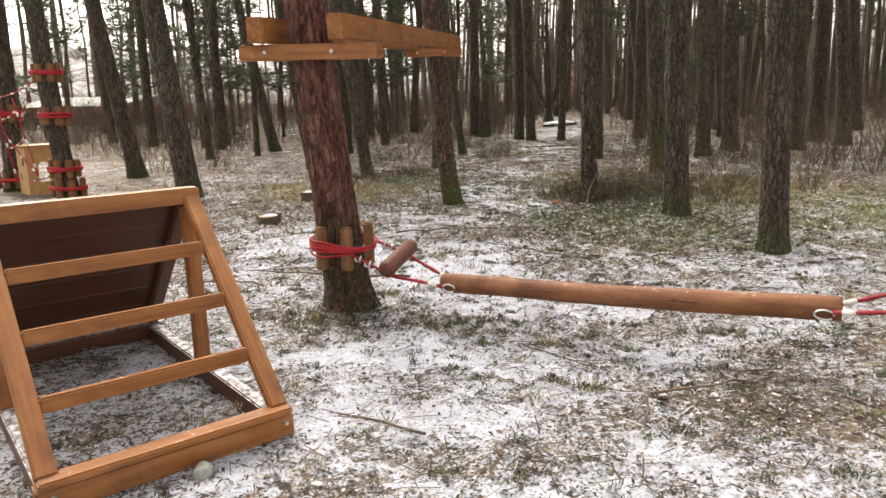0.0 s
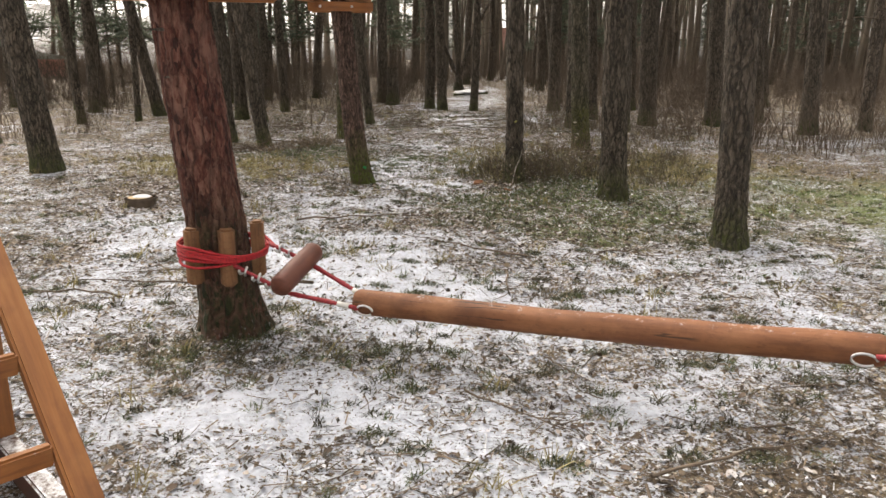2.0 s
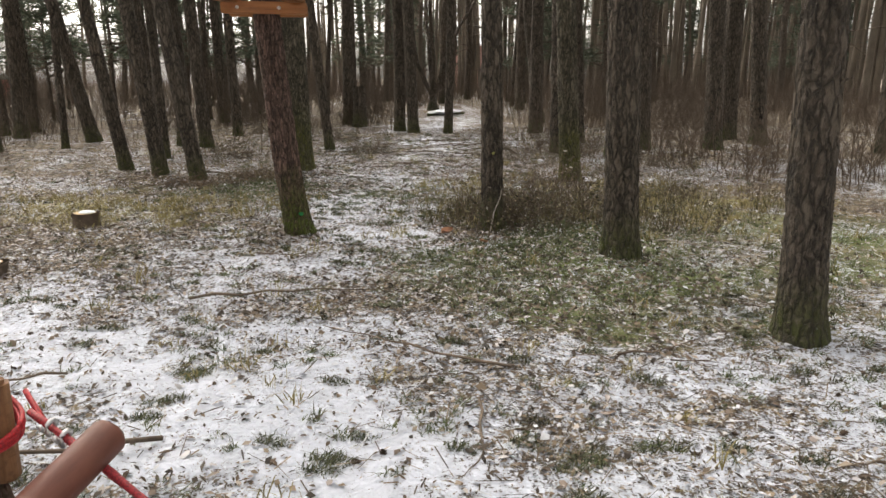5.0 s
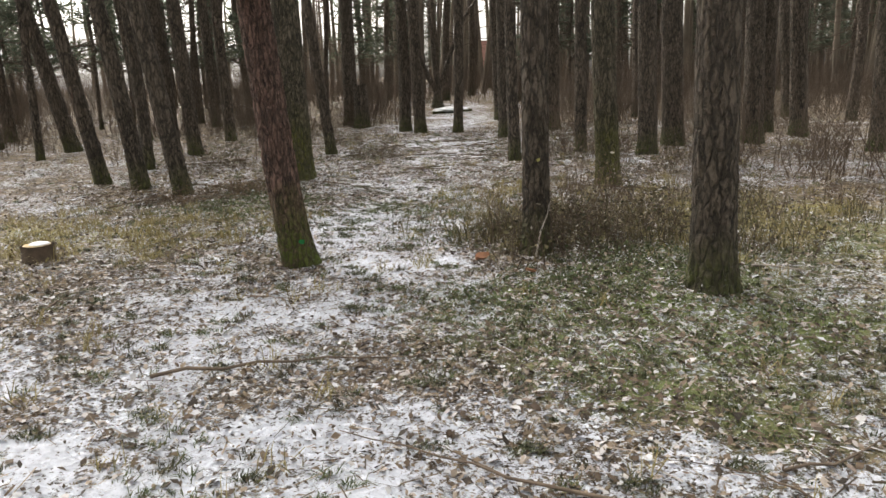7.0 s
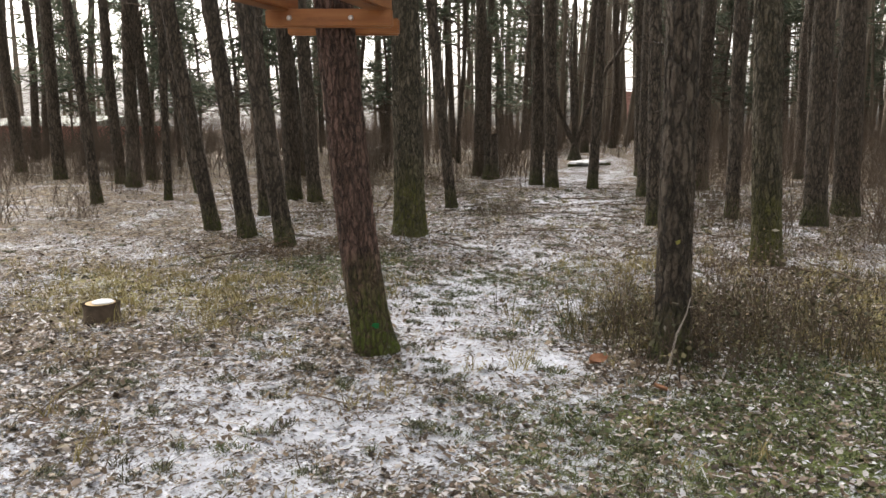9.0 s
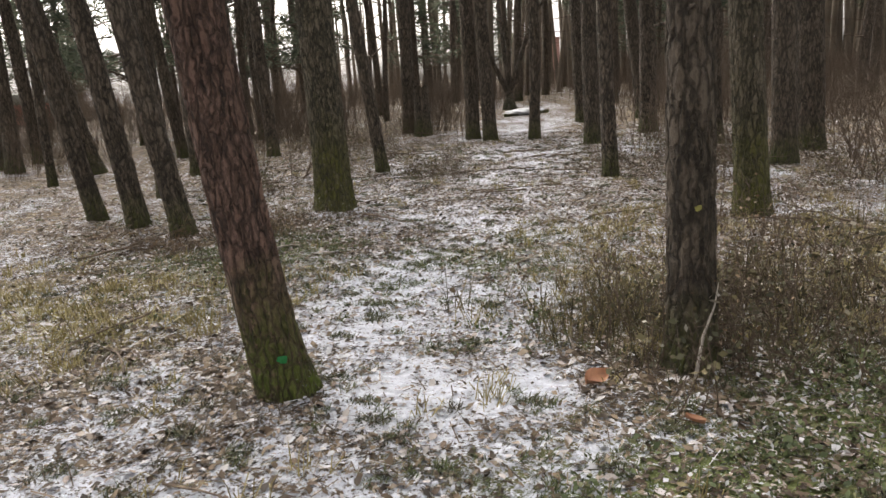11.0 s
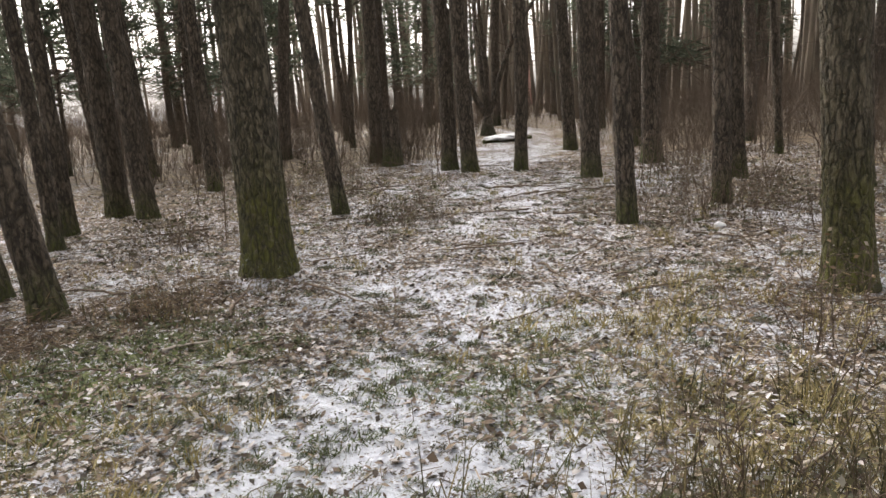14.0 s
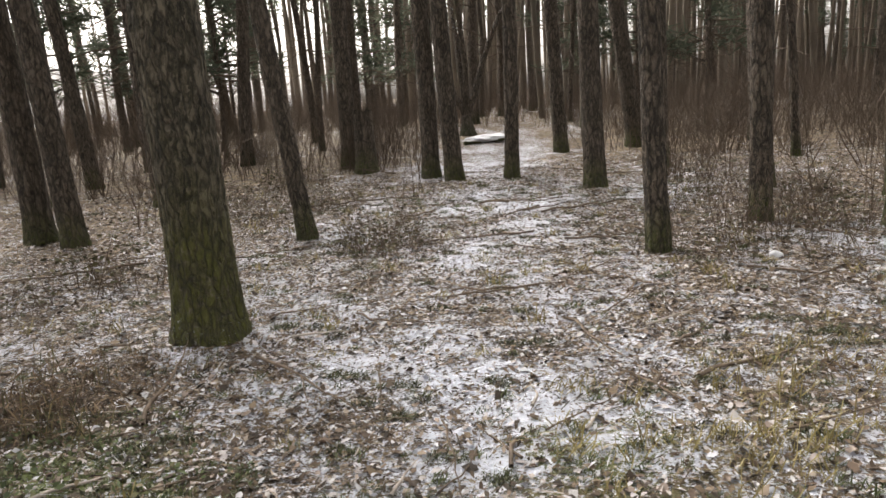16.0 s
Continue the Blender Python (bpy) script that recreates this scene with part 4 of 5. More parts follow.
# ---- the playground: rope course at the far pines ----
for z, r, k in ((1.82, 0.155, 0), (1.14, 0.16, 1), (0.28, 0.175, 2), (-0.04, 0.2, 3)):
    block_band(ROPE_TREE_A[0] - 0.05 * z, ROPE_TREE_A[1] - 0.025 * z, z, r, 7, 0.3, "ring of wooden blocks with bright red rope on a far pine", seed=20 + k, turns=4, rope=0.019, width=0.12, low=0.44, high=0.6)
for z, r, k in ((1.18, 0.18, 0), (0.0, 0.21, 1)):
    block_band(ROPE_TREE_B[0] + 0.034 * z, ROPE_TREE_B[1] + 0.02 * z, z, r, 7, 0.3, "ring of wooden blocks with bright red rope on a far pine", seed=30 + k, turns=4, rope=0.019, width=0.12, low=0.44, high=0.6)


def rope_net():
    o = Vector((-7.3, 12.6, 0.9))
    t = empty("rope_net", *o)
    a0, a1, b0, b1 = Vector((-6.5, 12.0, 1.85)), Vector((-6.35, 11.95, 0.35)), Vector((-7.75, 12.95, 1.6)), Vector((-7.55, 12.95, 0.15))
    c0, c1 = Vector((-7.12, 12.4, 1.6)), Vector((-6.75, 12.2, 0.32))
    lines = [(a0, b0), (a1, b1), (b0, b1), (c0, c1), (b0.lerp(b1, 0.4), c1), (b0.lerp(b1, 0.25), c0.lerp(c1, 0.15)), (b0.lerp(b1, 0.6), c0.lerp(c1, 0.5)), (c0.lerp(c1, 0.3), a0.lerp(b0, 0.1))]
    for p, q in lines:
        pts = between(p, q, 6)
        pts = [v + Vector((0, 0, -0.05 * math.sin(math.pi * k / 6))) - o for k, v in enumerate(pts)]
        part("rope", tube(pts, 0.011, 6), RED, t, "bright red rope")
        for k in (1, 3, 5):
            part("connector", tube([pts[k], pts[k] + (pts[k + 1] - pts[k]).normalized() * 0.08], 0.018, 7), CLEAR, t, "white rope connector")
    return tagged(t, "red climbing net with white connectors between two pines", "rope net")


rope_net()


def arched_board(width, height, arches, thick=0.03, slope=0.0):
    """An upright board with arched openings: (middle, half width, foot, springing)."""
    bm = bmesh.new()
    n = 48
    for k in range(n):
        x0, x1 = width * k / n, width * (k + 1) / n
        xm = (x0 + x1) / 2
        spans = [(0.0, height)]
        for mid, half, foot, spring in arches:
            if abs(xm - mid) < half:
                crown = spring + math.sqrt(half * half - (xm - mid) ** 2)
                spans = [(0.0, foot), (crown, height)]
        for lo, hi in spans:
            if hi - lo > 0.005:
                bm.faces.new([bm.verts.new(p) for p in ((x0, 0, lo), (x1, 0, lo), (x1, 0, hi + slope * x1), (x0, 0, hi + slope * x0))])
    bmesh.ops.remove_doubles(bm, verts=bm.verts, dist=1e-5)
    out = bmesh.ops.extrude_face_region(bm, geom=bm.faces[:])
    bmesh.ops.translate(bm, vec=(0, thick, 0), verts=[e for e in out["geom"] if isinstance(e, bmesh.types.BMVert)])
    bmesh.ops.recalc_face_normals(bm, faces=bm.faces[:])
    return bm


def play_hut():
    t = empty("play_hut", -7.1, 12.5, ground_at(-7.1, 12.5) + 0.01, 0)
    part("front_board", arched_board(0.52, 0.82, [(0.27, 0.1, 0.22, 0.46)]), PALE_WOOD, t, at=pose(0, 0, 0, 0, 0, 38))
    part("side_board", arched_board(0.42, 0.8, [(0.14, 0.045, 0.5, 0.58), (0.3, 0.045, 0.25, 0.33)], -0.03), PALE_WOOD, t, at=pose(0, 0, 0, 0, 0, 138))
    part("floor_board", timber(0.5, 0.4, 0.03), PALE_WOOD, t, at=pose(0.08, 0.32, 0.05, 0, 0, 38))
    part("roof_board", timber(0.6, 0.5, 0.025), PALE_WOOD, t, at=pose(0.07, 0.3, 0.835, 0, 0, 38))
    return tagged(t, "small pale plywood hut with arched openings", "play hut")


play_hut()


# ---- stumps, snag, fallen logs ----
def cut_off(me, height, keep=0.93):
    """Undoes a short trunk's taper, so that it ends as a broad cut face."""
    for v in me.vertices:
        if v.co.z > 0:
            u = min(1.0, v.co.z / height)
            k = (1 - (1 - keep) * u) / (1 - 0.72 * u ** 1.1)
            v.co.x, v.co.y = v.co.x * k, v.co.y * k
    return me


def stump(x, y, dia, height, snow, label):
    t = empty("tree_stump", x, y, ground_at(x, y) - 0.01)
    part("wood", cut_off(trunk_mesh(dia / 2, height, (0.0, 0), 24, height, 0.03, 0.003, 0.12, x, 0.0), height), TWIG, t)
    bm = bmesh.new()
    c = bm.verts.new((0, 0, height + 0.004))
    ring = [bm.verts.new((dia / 2 * 0.9 * math.cos(a), dia / 2 * 0.9 * math.sin(a), height + 0.003)) for a in np.linspace(0, 2 * math.pi, 25)[:-1]]
    for k in range(24):
        bm.faces.new((c, ring[k], ring[(k + 1) % 24]))
    part("cut_face", bm, CUT, t, "pale sawn face")
    sn = bmesh.new()
    bmesh.ops.create_icosphere(sn, subdivisions=3, radius=1)
    for v in sn.verts:
        k = 1 + 0.18 * noise.noise(v.co * 2 + Vector((x, y, 0)))
        v.co = Vector((v.co.x * dia * 0.34 * k + dia * 0.08, v.co.y * dia * 0.33 * k, max(0.0, v.co.z) * snow + height + 0.006))
    part("snow_cap", sn, SNOW, t, "thin cap of snow", smooth=True)
    return tagged(t, label, "stump", "sawn stumps")


stump(-2.19, 9.05, 0.27, 0.1, 0.02, "low sawn stump capped with snow")
stump(-2.0, 10.9, 0.24, 0.15, 0.02, "sawn stump with pale cut wood and snow on top")


def snag(x, y, dia, height):
    me = cut_off(trunk_mesh(dia / 2, height, (0.0, 0), 24, height, 0.06, 0.01, 0.25, 3, 0.0), height, 0.85)
    top = max(v.co.z for v in me.vertices)
    for v in me.vertices:
        if v.co.z > top - 0.12:
            v.co.z += 0.14 * noise.noise(Vector((v.co.x * 14, v.co.y * 14, 1)))
    t = part("broken_trunk", me, BARK)
    t.matrix_world = pose(x, y, ground_at(x, y))
    lid = bmesh.new()
    ring = [lid.verts.new((0.13 * dia / 0.37 * math.cos(a), 0.13 * dia / 0.37 * math.sin(a), height - 0.05)) for a in np.linspace(0, 6.283, 13)[:-1]]
    lid.faces.new(ring)
    part("broken_top", lid, CUT, t)
    return tagged(t, "broken-off dark pine trunk among standing trees", "snag")


snag(1.42, 23.4, 0.36, 1.05)


def fallen_logs():
    x, y = 4.4, 27.0
    z = ground_at(x, y)
    for k, (dy, dz, r, ln) in enumerate(((0.0, 0.03, 0.045, 1.25), (0.15, 0.03, 0.05, 1.1))):
        ob = part("felled_log", round_log(ln, r, 18, 10, k, 0.1, 0.01), BARK, smooth=True)
        ob.matrix_world = pose(x - 0.6 + 0.08 * k, y + dy, z + dz, 0, -2, 4)
        tagged(ob, "felled dark log in a snow-capped heap", "log", "heap of felled logs")
    sn = bmesh.new()
    bmesh.ops.create_icosphere(sn, subdivisions=4, radius=1)
    for v in sn.verts:
        k = 1 + 0.5 * noise.noise(v.co * 2.2)
        v.co = Vector((v.co.x * 0.5 * k, v.co.y * 0.3 * k, v.co.z * 0.075 * k))
    ob = part("snow_cover", sn, SNOW, smooth=True)
    ob.matrix_world = pose(x, y + 0.15, z + 0.11, 0, -2, 4)
    tagged(ob, "cap of snow lying on felled logs", "snow")


fallen_logs()


def forked_tree(x, y):
    rng = random.Random(8)
    t = empty("forked_tree", x, y, ground_at(x, y))
    part("trunk", trunk_mesh(0.2, 0.7, (0, 0), 14, 0.7, 0.1, 0.01, 0.3, 5, 0.0), BARK_HAZED, t)
    for k, (head, rise) in enumerate(((2.9, 3.2), (0.2, 5.0), (1.4, 4.5), (3.6, 6.0))):
        pts = limb_points((0, 0, 0.5), head, rise, 6.0, rng, 9)
        part("limb", sticks_mesh([(pts, 0.09)], 8), BARK, t)
        tagged(part("twig_mass", sticks_mesh([(limb_points(pts[rng.randrange(3, 9)], rng.uniform(0, 6.28), 0.6, 1.6, rng, 5), 0.02) for _ in range(9)], 4), TWIG, t), kind="stuff")
    return tagged(t, "dark many-stemmed bare tree behind the logs", "tree")


forked_tree(4.35, 29.5)


# ---- houses beyond the wood ----
def plaster(name, col):
    return plain(name, col, 0.85, 0, 0.18, 3)


# the house red carries the haze: lightened and less saturated
PINK, WHITE_WALL = plaster("haze_paled_red_plaster", (0.56, 0.33, 0.3)), plaster("white_plaster", (0.72, 0.7, 0.66))
# shed red turned pinkish, the effect of haze put into the paint
RED_WALL = plaster("haze_paled_red_boards", (0.6, 0.25, 0.23))
GLASS_DARK = plain("dark_pane", (0.05, 0.06, 0.07), 0.15, 0, 0.2, 4)


def house(x, y, turn, length, deep, wall_h, roof_h, wall_mat, roof_mat, windows, label):
    t = empty("house", x, y, ground_at(x, y) - 0.3, turn)
    part("wall", timber(length, deep, wall_h, 0.02, 1), wall_mat, t, at=pose(0, 0, wall_h / 2))
    bm = bmesh.new()
    e, hl = deep / 2 + 0.4, length / 2 + 0.4
    v = [bm.verts.new(p) for p in ((-hl, -e, wall_h - 0.05), (hl, -e, wall_h - 0.05), (hl, e, wall_h - 0.05), (-hl, e, wall_h - 0.05), (-hl, 0, wall_h + roof_h), (hl, 0, wall_h + roof_h))]
    for f in ((0, 1, 5, 4), (2, 3, 4, 5), (1, 2, 5), (3, 0, 4), (3, 2, 1, 0)):
        bm.faces.new([v[i] for i in f])
    part("roof", bm, roof_mat, t)
    for k in range(windows):
        xx = -length / 2 + length * (k + 0.5) / windows
        w = part("window", timber(1.1, 0.12, 1.2, 0.01, 1), WHITE_WALL, t, "white window frame", at=pose(xx, -deep / 2, wall_h * 0.58))
        part("pane", timber(0.86, 0.04, 0.96, 0.005, 1), GLASS_DARK, w, at=pose(0, -0.06, 0))
    return tagged(t, label, "house")


house(-19.6, 43.2, -28, 8.5, 5, 1.3, 0.45, RED_WALL, STONE, 0, "long low shed with red walls and grey roof")
house(17.0, 88, -5, 4.0, 6, 4.8, 1.5, PINK, SNOW, 1, "small red house with a snowy roof behind the wood")
house(-52, 60, 30, 14, 9, 3.0, 2.4, WHITE_WALL, SNOW, 5, "white house with a snowy roof behind the wood")


def ridge():
    """A far wooded hillside beyond the houses, its colours paled for snow and haze."""
    verts, faces = [], []
    n, rows = 160, 10
    for i in range(n + 1):
        a = radians(-75 + 73 * i / n)
        crest = 11.0 + 3.5 * noise.noise(Vector((i * 0.05, 0.3, 0))) + 1.4 * noise.noise(Vector((i * 0.6, 1.7, 0))) - 6.0 * (i / n) ** 3
        for k in range(rows + 1):
            u = k / rows
            d = 118 + 34 * u + 2.5 * noise.noise(Vector((i * 0.3, u * 5, 2)))
            verts.append((d * math.sin(a), d * math.cos(a), -1.5 + (crest + 1.5) * u))
    for i in range(n):
        for k in range(rows):
            p = i * (rows + 1) + k
            faces.append((p, p + rows + 1, p + rows + 2, p + 1))
    m, nt, b = material("far_wooded_hillside", 1.0)
    co = coords(nt)
    tone = sums(nt, "ADD", sums(nt, "MULTIPLY", grain(nt, co, 0.45, 5, 0.7, (1, 1, 0.5)), 0.6), sums(nt, "MULTIPLY", grain(nt, co, 1.6, 4, 0.7, (1, 1, 0.35)), 0.4))
    # pale greys for woods and snow, with the haze mixed in
    nt.links.new(ramp(nt, tone, [(0.36, (0.13, 0.125, 0.12)), (0.5, (0.26, 0.25, 0.24)), (0.66, (0.5, 0.5, 0.51))]), b.inputs["Base Color"])
    tagged(part("hillside", quick_mesh("hillside", verts, faces), m, smooth=True), "distant wooded hillside paled for snow and haze", "hillside", kind="structure")


ridge()


# ---- undergrowth ----
def bush(seed, height, wide, stems, leaves, leaf_mat, name, label, category, group, straight=0.5, twig_mat=None, leaf=0.03, slim=0.3):
    rng = random.Random(seed)
    lines, tips = [], []
    for _ in range(stems):
        a = rng.uniform(0, 6.283)
        r = wide * 0.5 * math.sqrt(rng.random())
        h = height * rng.uniform(0.5, 1.1)
        pts = limb_points((r * math.cos(a), r * math.sin(a), -0.03), rng.uniform(0, 6.283), straight * 4 * rng.uniform(0.4, 1.5), h, rng, 5)
        lines.append((pts, rng.uniform(0.002, 0.0045) * (0.6 + 0.8 * height)))
        tips += pts[2:]
        for _ in range(3):
            i = rng.randrange(1, 5)
            q = limb_points(pts[i], rng.uniform(0, 6.283), rng.uniform(0.2, 1.5), h * 0.35, rng, 3)
            lines.append((q, 0.0022 * (0.6 + height)))
            tips += q[1:]
    t = empty(name, 0, 0, 0)
    tagged(part("twig_mass", sticks_mesh(lines, 3), twig_mat or TWIG, t), kind="stuff")
    if leaves:
        verts, faces = [], []
        for _ in range(leaves):
            c = rng.choice(tips) + Vector((rng.gauss(0, 0.03), rng.gauss(0, 0.03), rng.gauss(0, 0.02)))
            d = Vector((rng.gauss(0, 1), rng.gauss(0, 1), rng.gauss(0, 0.5))).normalized()
            s = d.cross(Vector((rng.gauss(0, 1), rng.gauss(0, 1), 1))).normalized()
            ln = leaf * rng.uniform(0.6, 1.35)
            n = len(verts)
            verts += [c, c + d * ln * 0.5 + s * ln * slim, c + d * ln, c + d * ln * 0.5 - s * ln * slim]
            faces.append((n, n + 1, n + 2, n + 3))
        tagged(part("foliage", quick_mesh("leaves", [tuple(v) for v in verts], faces), leaf_mat, t), kind="stuff")
    return tagged(t, label, category, group)


def scatter(proto_list, places, rng, low=0.75, high=1.25, sink=0.0):
    used = set()
    for x, y in places:
        k = rng.randrange(len(proto_list))
        m = pose(x, y, ground_at(x, y) - sink, rng.gauss(0, 4), rng.gauss(0, 4), rng.uniform(0, 360)) @ Matrix.Scale(rng.uniform(low, high), 4)
        if k in used:
            copy_thing(proto_list[k], m)
        else:
            used.add(k)
            proto_list[k].matrix_world = m


def spots(rng, patches):
    """Places in round patches: (x, y, radius, number)."""
    out = []
    for cx, cy, r, n in patches:
        for _ in range(n):
            a, q = rng.uniform(0, 6.283), r * math.sqrt(rng.random())
            out.append((cx + q * math.cos(a), cy + q * math.sin(a)))
    return out


rng = random.Random(21)
SCRUB = [bush(60 + k, 0.46, 0.6, 22, 85, SHRUB_LEAF, "scrub_bush", "low scrub bush with dark leaves and dry twigs", "bush", "scrub by the path", 0.9, leaf=0.036) for k in range(4)]
scatter(SCRUB, [p for p in spots(rng, [(2.35, 10.3, 0.7, 11), (3.0, 10.6, 0.8, 8), (2.0, 10.9, 0.4, 5), (3.6, 9.9, 0.6, 4), (1.35, 17.25, 0.45, 7), (-0.9, 16.3, 0.7, 4), (5.0, 15.0, 1.4, 10),
                                       (5.2, 17.5, 1.5, 12), (0.3, 20.2, 1.0, 8), (-0.4, 22.0, 1.5, 10), (4.6, 11.8, 0.6, 6)])
                if abs(p[0] - trail(p[1])) > 0.55], rng, 0.6, 1.15)
STALKS = [bush(70 + k, 0.75, 0.6, 9, 60, FERN, "dry_weed", "tall dry weed stalks with withered leaves", "weed", "dry weeds", 1.2) for k in range(3)]
scatter(STALKS, spots(rng, [(2.5, 10.7, 0.7, 9), (3.2, 11.2, 0.6, 5), (5.0, 11.5, 1.0, 6), (4.6, 16.0, 1.0, 5), (3.4, 12.2, 0.5, 4)]), rng, 0.6, 1.1)
GREEN_LEAF = islands("bramble_leaves", [(0.0, (0.035, 0.055, 0.02)), (0.4, (0.08, 0.115, 0.04)), (0.7, (0.14, 0.18, 0.07)), (0.86, (0.22, 0.17, 0.09)), (0.92, (0.6, 0.62, 0.64)), (1.0, (0.68, 0.7, 0.74))])
BRAMBLES = [bush(75 + k, 0.13, 0.7, 20, 260, GREEN_LEAF, "bramble_patch", "low green bramble leaves flecked with snow", "bramble", "bramble patches", 0.15, leaf=0.034) for k in range(3)]
scatter(BRAMBLES, spots(rng, [(2.6, 9.35, 0.6, 18), (1.9, 9.3, 0.4, 4), (3.4, 9.8, 0.7, 12), (2.4, 8.4, 0.8, 5), (2.75, 10.35, 0.45, 8), (-0.8, 12.9, 0.5, 4), (-0.3, 13.4, 0.6, 6), (-1.3, 13.3, 0.6, 4), (0.6, 11.8, 0.4, 1), (1.4, 10.9, 0.35, 3)]), rng, 0.6, 1.15)
FERNS = [bush(80 + k, 0.32, 0.7, 18, 260, FERN, "dead_fern", "flattened rust-brown dead fern", "fern", "dead ferns", 0.28, leaf=0.08, slim=0.05) for k in range(3)]
scatter(FERNS, spots(rng, [(-0.9, 14.1, 0.7, 13), (-0.45, 14.4, 0.35, 5), (-1.9, 13.9, 0.8, 8), (3.6, 13.1, 0.5, 5)]), rng, 0.6, 1.1, 0.02)
BRUSH = [bush(90 + k, 1.15, 1.0, 42, 0, None, "brushwood", "leafless grey-brown brushwood under the pines", "brushwood", "brushwood of the woods", 0.9) for k in range(5)]
far_spots = []
while len(far_spots) < 250:
    y = rng.uniform(14.5, 46)
    x = rng.uniform(-0.6 * y - 2, 0.62 * y + 3)
    if abs(x - trail(y)) < 1.6 + 0.5 * (y < 20) or (y < 22 and -5 < x < 2.2) or rng.random() < (0.75 if y < 19 else 0.1):
        continue
    far_spots.append((x, y))
far_spots += [(7.9, 12.6), (8.7, 13.5), (9.5, 12.9), (7.4, 14.1), (10.2, 14.2), (6.9, 13.2), (8.2, 14.9), (9.1, 11.9), (10.6, 12.8), (6.3, 14.6), (11.3, 13.9), (7.2, 16.1)]
scatter(BRUSH, far_spots, rng, 0.55, 1.35)


SAPLING = [bush(95 + k, 2.3, 0.35, 3 + k, 0, None, "bare_sapling", "thin leafless sapling stems under the pines", "sapling", "bare saplings", 1.6) for k in range(3)]
scatter(SAPLING, [(5.0, 15.2), (5.5, 16.9), (6.3, 17.2), (6.9, 16.2), (4.7, 18.6), (7.4, 18.4), (5.2, 19.6), (8.1, 19.8), (6.3, 20.6), (1.5, 18.2), (-0.6, 17.6), (-1.4, 19.6), (1.9, 20.4), (-3.2, 17.8), (9.2, 17.6), (6.0, 14.2)], rng, 0.5, 1.2)


def undergrowth_stuff():
    rng = random.Random(33)
    lines = []
    for _ in range(21000):
        y = rng.uniform(23, 70)
        x = rng.uniform(-0.66 * y - 4, 0.66 * y + 4)
        if abs(x - trail(y)) < 1.5 and y < 30:
            continue
        h = rng.uniform(0.5, 1.5) + 0.03 * max(0, y - 26)
        lines.append((limb_points((x, y, ground_at(x, y) - 0.05), rng.uniform(0, 6.283), rng.uniform(2.0, 7.0), h, rng, 4), rng.uniform(0.004, 0.01)))
    tagged(part("undergrowth", sticks_mesh(lines, 3), TWIG), "dense leafless undergrowth deep in the woods", "undergrowth", kind="stuff")


undergrowth_stuff()


# ---- fallen sticks ----
def fallen_stick(seed, length, radius, forks):
    rng = random.Random(seed)
    pts = limb_points((0, 0, radius), 0, 0, length, rng, 8)
    for k, p in enumerate(pts):
        p.z = radius + 0.015 * abs(math.sin(k * 1.7 + seed))
    lines = [(pts, radius)]
    for _ in range(forks):
        i = rng.randrange(2, 7)
        q = limb_points(pts[i], rng.choice((-0.7, 0.7)) + rng.uniform(-0.2, 0.2), 0.1, length * 0.3, rng, 4)
        lines.append((q, radius * 0.6))
    ob = part("fallen_stick", sticks_mesh(lines, 6), STICK)
    return tagged(ob, "thin fallen stick lying on leaf litter", "stick", "fallen sticks")


STICKS = [fallen_stick(k, 0.35 + 0.12 * k, 0.0035 + 0.0008 * k, k % 3) for k in range(8)]
rng = random.Random(5)
stick_spots = []
for _ in range(210):
    y = 3 + 20 * rng.random() ** 0.9
    x = float(trail(y)) + rng.gauss(0.2, 2.0)
    if (8 < y < 13 and abs(x - trail(y)) < 0.8) or (-0.9 < x < 1.1 and 4.3 < y < 5.5):
        continue
    stick_spots.append((x, y))
scatter(STICKS, stick_spots, rng, 0.6, 1.3, -0.004)
PALE_STICK = plain("peeled_stick", (0.46, 0.41, 0.36), 0.85, 0, 0.55, 14)
THICK = [fallen_stick(60 + k, 0.55 + 0.16 * k, 0.009 + 0.0012 * k, k % 3) for k in range(5)]
thick_spots = []
while len(thick_spots) < 64:
    y = rng.uniform(10.5, 20)
    x = float(trail(y)) + rng.choice((-1, 1)) * rng.uniform(0.5, 3.6)
    if not (y < 11 and abs(x - trail(y)) < 0.9):
        thick_spots.append((x, y))
scatter(THICK, thick_spots, rng, 0.5, 1.1, -0.004)
for x, y, turn, ln in ((-0.35, 13.25, 35, 0.5), (0.55, 14.9, 15, 0.4), (1.7, 13.6, 60, 0.22), (-1.3, 14.0, 5, 0.55), (2.9, 9.8, -40, 0.6), (3.4, 9.2, -20, 0.5), (3.1, 10.9, -25, 0.7), (1.0, 13.02, 62, 0.26), (1.85, 13.3, 66, 0.24), (2.3, 11.3, 40, 0.4), (1.62, 12.35, 35, 0.3), (0.1, 12.9, 40, 0.45), (2.35, 9.75, 75, 0.5), (2.6, 14.4, -5, 0.35)):
    ob = part("fallen_stick", sticks_mesh([(limb_points((0, 0, 0.012), 0, 0.02, ln, random.Random(ln), 7), 0.0095)], 7), PALE_STICK)
    ob.matrix_world = pose(x, y, ground_at(x, y) + 0.01, 0, 0, turn)
    tagged(ob, "pale barkless stick lying on leaf litter", "stick", "fallen sticks")


ob = part("leaning_stick", sticks_mesh([([Vector((2.0, 9.92, -0.03)), Vector((2.05, 9.96, 0.16)), Vector((2.11, 9.99, 0.28)), Vector((2.14, 10.02, 0.38))], 0.009)], 7), PALE_STICK)
tagged(ob, "pale peeled stick leaning on a slim pine", "stick", "fallen sticks")


